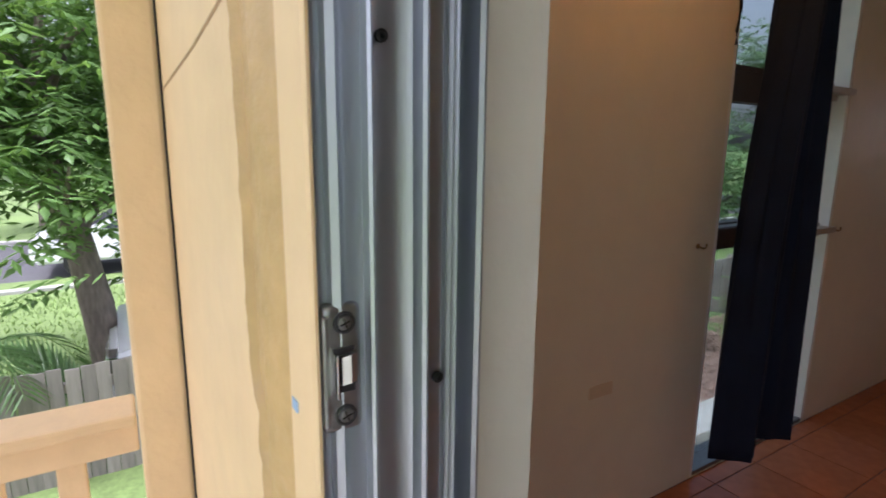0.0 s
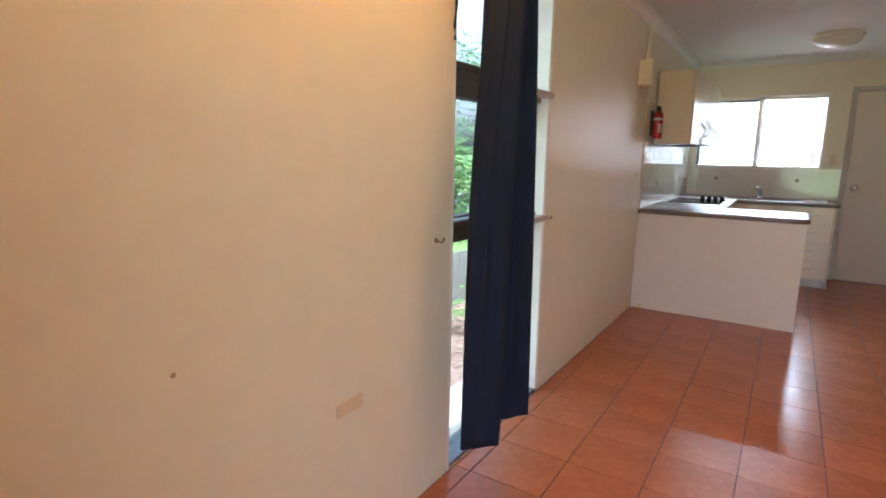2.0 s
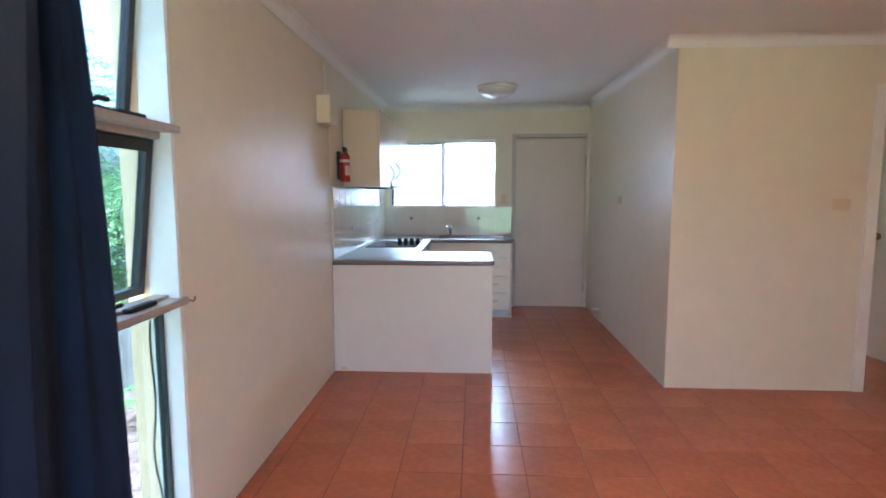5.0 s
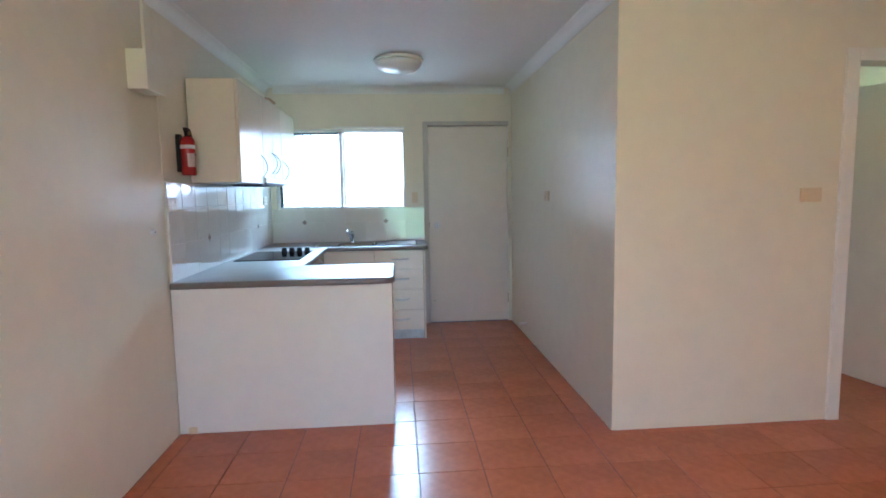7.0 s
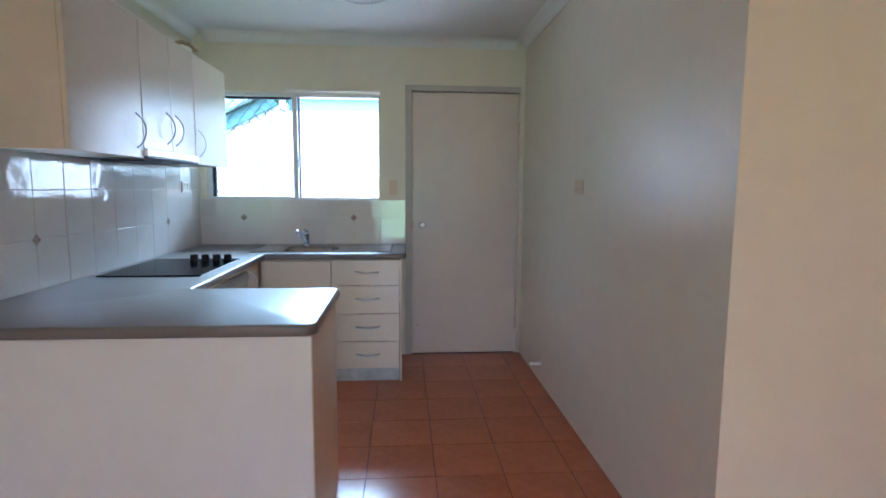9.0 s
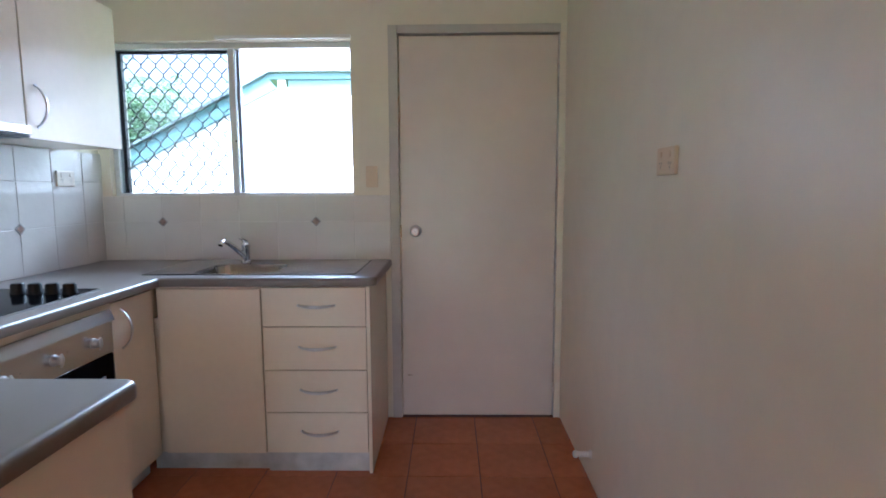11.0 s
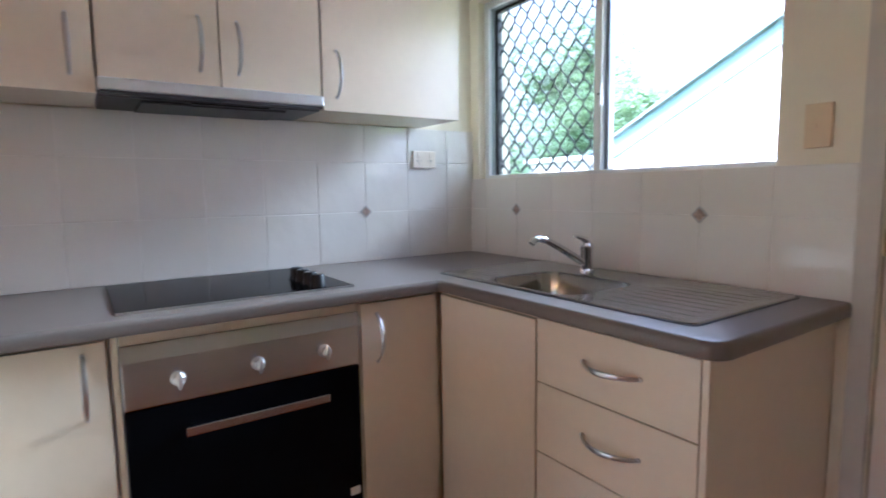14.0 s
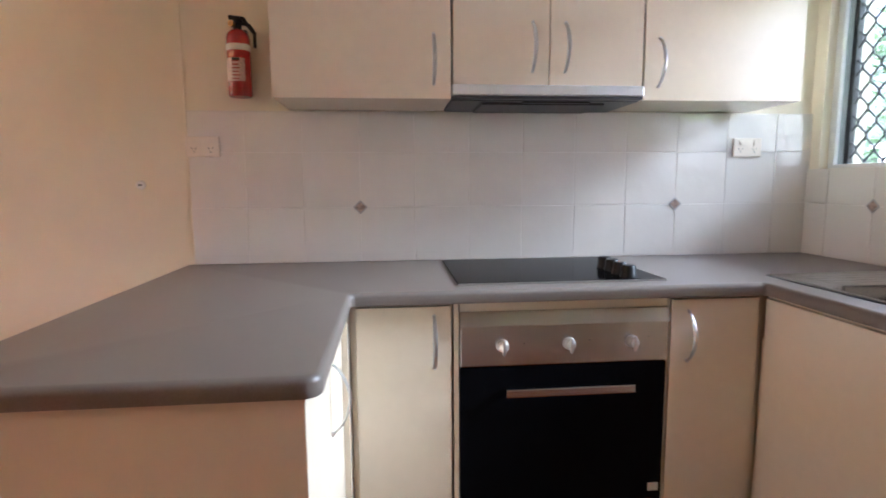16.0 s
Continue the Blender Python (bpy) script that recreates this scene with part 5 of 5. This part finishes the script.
# ---- parked cars ----
def car(at_, turn, label):
    c = thing("car", label, "car", at_, "parked cars", turn)
    side = [(-2.2, 0.32), (-2.28, 0.55), (-2.2, 0.82), (-1.75, 0.93), (-1.2, 0.98), (-0.55, 1.38), (0.1, 1.46), (0.85, 1.42), (1.55, 1.05), (2.1, 0.98), (2.22, 0.7), (2.15, 0.34)]
    bm = prism(B(), [(x, -0.86, z) for x, z in side], (0, 1.72, 0))
    bmesh.ops.bevel(bm, geom=list(bm.edges), offset=0.06, segments=2, affect="EDGES")
    for vv in bm.verts:
        if vv.co.z > 0.95:
            vv.co.y *= 1 - 0.28 * min((vv.co.z - 0.95) / 0.5, 1)
    body = part("body", bm, CARPAINT, c, "", True)
    for s in (-1, 1):
        def at_side(x, z):
            return (x, s * (0.868 * (1 - 0.28 * max(0, (z - 0.95) / 0.5)) + 0.006), z)
        for name, quad in (("front_window", [(-0.95, 1.0), (-0.45, 1.32), (0.12, 1.38), (0.12, 1.0)]), ("rear_window", [(0.2, 1.0), (0.2, 1.38), (0.8, 1.34), (1.3, 1.06), (1.25, 1.0)])):
            bm = B()
            prism(bm, [at_side(x, z) for x, z in quad], (0, -s * 0.012, 0))
            part(name, bm, CARGLASS, c)
        part("door_handle", box(B(), 0.0, 0.16, s * 0.862, s * 0.885, 0.86, 0.885, 0.004), CARPAINT, c)
        for x in (-1.38, 1.32):
            w = part("wheel", cyl(B(), (x, s * 0.66, 0.325), (x, s * 0.875, 0.325), 0.325, n=28), RUBBER, c, "black tyre", True)
            part("rim", cyl(B(), (x, s * 0.85, 0.325), (x, s * 0.884, 0.325), 0.215, n=24), SATIN, w, "silver alloy rim", True)
            for k in range(5):
                a = k * 2 * math.pi / 5
                part("spoke", sweep(B(), [(x, s * 0.889, 0.325), (x + 0.2 * math.cos(a), s * 0.886, 0.325 + 0.2 * math.sin(a))], [0.035, 0.022], 6, 0.3, (0, 1, 0)), SATIN, w)
        part("headlight", box(B(), -2.25, -2.05, s * 0.52, s * 0.82, 0.66, 0.8, 0.03), CHROME, c)
        part("tail_light", box(B(), 2.1, 2.215, s * 0.5, s * 0.82, 0.76, 0.92, 0.02), TAILRED, c, "red tail light")
    bm = prism(B(), [(-1.17, -0.7, 1.005), (-1.17, 0.7, 1.005), (-0.6, 0.6, 1.372), (-0.6, -0.6, 1.372)], (-0.012, 0, 0.016))
    part("windscreen", bm, CARGLASS, c)
    return c


car((-13.0, -6.85, -1.405), 90, "white sedan parked at the kerb")
car((-13.0, 8.1, -1.405), 90, "white sedan parked by the street")
car((-4.75, -5.45, -1.24), 90, "white hatchback parked behind the fence")

# ---- the house next door, beyond the kitchen window ----
hs = thing("neighbouring_house", "white rendered house with teal gable trim", "house", (0, 0, 0))
ap, lo_ = (-0.36, 2.615), (-3.6, 0.985)
part("wall", prism(B(), [(-3.3, 3.8, -1.3), (5.5, 3.8, -1.3), (5.5, 3.8, 2.5), (-0.25, 3.8, 2.5), (-3.3, 3.8, 0.98)], (0, 0.2, 0)), HOUSEWHITE, hs)
part("barge_board", prism(B(), [(ap[0], 3.76, ap[1] + 0.02), (lo_[0], 3.76, lo_[1] + 0.02), (lo_[0], 3.76, lo_[1] - 0.2), (ap[0] + 0.12, 3.76, ap[1] - 0.13)], (0, 0.03, 0)), TEAL, hs, "sloping teal barge board")
part("fascia", box(B(), ap[0] + 0.0, 5.7, 3.755, 3.79, 2.59, 2.66, 0.004), TEAL, hs, "level teal fascia")
part("soffit_post", box(B(), -0.225, -0.13, 3.765, 3.8, 2.42, 2.585, 0.004), HOUSEWHITE, hs)
part("frieze", box(B(), -0.1, 5.7, 3.785, 3.82, 2.42, 2.585), TEAL, hs, "shaded teal frieze")
part("roof", prism(B(), [(-3.75, 3.7, 0.93), (-0.303, 3.7, 2.67), (5.9, 3.7, 2.69), (5.9, 3.7, 2.72), (-0.32, 3.7, 2.7), (-3.75, 3.7, 0.96)], (0, 5.0, 0)), ROOFING, hs, "pale metal roof")
fn = thing("side_fence", "low pale panelled boundary fence", "fence", (0, 0, 0))
part("top_rail", box(B(), -2.2, 0.08, 2.98, 3.04, 1.315, 1.345, 0.004), HOUSEWHITE, fn)
part("mid_rail", box(B(), -2.2, 0.08, 2.98, 3.04, 1.2, 1.225, 0.004), HOUSEWHITE, fn)
for k in range(7):
    part("post", box(B(), -2.2 + k * 0.373, -2.16 + k * 0.373, 2.975, 3.045, -1.25, 1.314, 0.004), HOUSEWHITE, fn)
part("panel", box(B(), -2.2, 0.08, 3.0, 3.02, -1.2, 1.2), HOUSEWHITE, fn)
fn = thing("tall_fence", "tall grey and tan paling fence", "fence", (0, 0, 0))
for k in range(9):
    part("paling", box(B(), 1.09 + k * 0.105, 1.185 + k * 0.105, 2.5, 2.52, -1.25, 1.46 - 0.01 * (k % 3), 0.003), WOOD_SHADED if k != 1 else EDGE, fn)
part("rail", box(B(), 1.09, 2.03, 2.52, 2.56, 1.0, 1.08), WOODGREY, fn)
sh = thing("garden_shed", "small white garden shed behind the fence", "shed", (0, 0, 0))
part("wall", box(B(), -3.0, -2.15, 3.25, 3.7, -1.25, 1.5, 0.004), HOUSEWHITE, sh)
part("roof", box(B(), -3.06, -2.1, 3.2, 3.74, 1.5, 1.55, 0.006), HOUSEWHITE, sh)

# ---- pieces: splashback and floor tiles ----
def spans(first, last, joint, pitch):
    ks = [first] + sorted(j for j in (joint + pitch * k for k in range(-40, 40)) if first + 0.012 < j < last - 0.012) + [last]
    return list(zip(ks, ks[1:]))


for a, b in spans(-2.44, -0.009, -0.572, 0.2085):
    for c, d in ((BT + 0.001, 1.0905), (1.0905, 1.2965), (1.2965, 1.447)):
        part("tile", wall_tile(B(), (0.0045, a, c), (0, 1, 0), (0, 0, 1), b - a, d - c, (1, 0, 0)), WTILE, splash)
for a, b in spans(0.0165, 1.55, 0.333, 0.2053):
    for c, d in ((BT + 0.001, 1.088), (1.088, 1.225)):
        part("tile", wall_tile(B(), (a, -0.0045, c), (1, 0, 0), (0, 0, 1), b - a, d - c, (0, -1, 0)), WTILE, splash2)


def inset(m, parent):
    bm = box(B(), -0.0195, 0.0195, -0.0195, 0.0195, 0.0, 0.002, 0.0008)
    bm.transform(m)
    r = part("diamond_inset", bm, DECO_RIM, parent, "pale diamond inset with brown figure")
    bm = box(B(), -0.014, 0.014, -0.014, 0.014, 0.002, 0.0026)
    bm.transform(m)
    part("inset_figure", bm, DECO, r)


for y in (-1.823, -0.572):
    inset(at(0.0141, y, 1.0905) @ EAST @ Matrix.Rotation(math.pi / 4, 4, "Z"), splash)
for x in (0.333, 1.154):
    inset(at(x, -0.0141, 1.088) @ SOUTH @ Matrix.Rotation(math.pi / 4, 4, "Z"), splash2)

shared = None
rest_v, rest_f = [], []
for a, b in spans(0.003, 5.29, TX, TW):
    for c, d in spans(-7.301, -0.003, TY, TD):
        whole = abs(b - a - TW) < 1e-4 and abs(d - c - TD) < 1e-4
        if a > 3.8:
            g = 0.0019
            n0 = len(rest_v)
            rest_v += [(x, y, z) for z in (-0.01, 0.0) for x, y in ((a + g, c + g), (b - g, c + g), (b - g, d - g), (a + g, d - g))]
            rest_f += [(n0 + 4, n0 + 5, n0 + 6, n0 + 7)] + [(n0 + k, n0 + (k + 1) % 4, n0 + 4 + (k + 1) % 4, n0 + 4 + k) for k in range(4)]
        elif whole:
            if shared is None:
                shared = mesh_of("tile", tile_mesh(-TW / 2, TW / 2, -TD / 2, TD / 2), TILE)
            t = new("tile", shared)
            t.parent = floor
            t.location = ((a + b) / 2, (c + d) / 2, random.uniform(-0.0004, 0.0002))
            t.rotation_euler = (random.uniform(-0.0016, 0.0016), random.uniform(-0.0016, 0.0016), 0)
        else:
            part("tile", tile_mesh(a, b, c, d), TILE, floor)
data = bpy.data.meshes.new("tile_rest")
data.from_pydata(rest_v, [], rest_f)
data.materials.append(TILE_FAR)
ob = new("tile_rest", data)
ob.parent = floor
tagged(ob, "terracotta tiles in the far part of the room", kind="stuff")
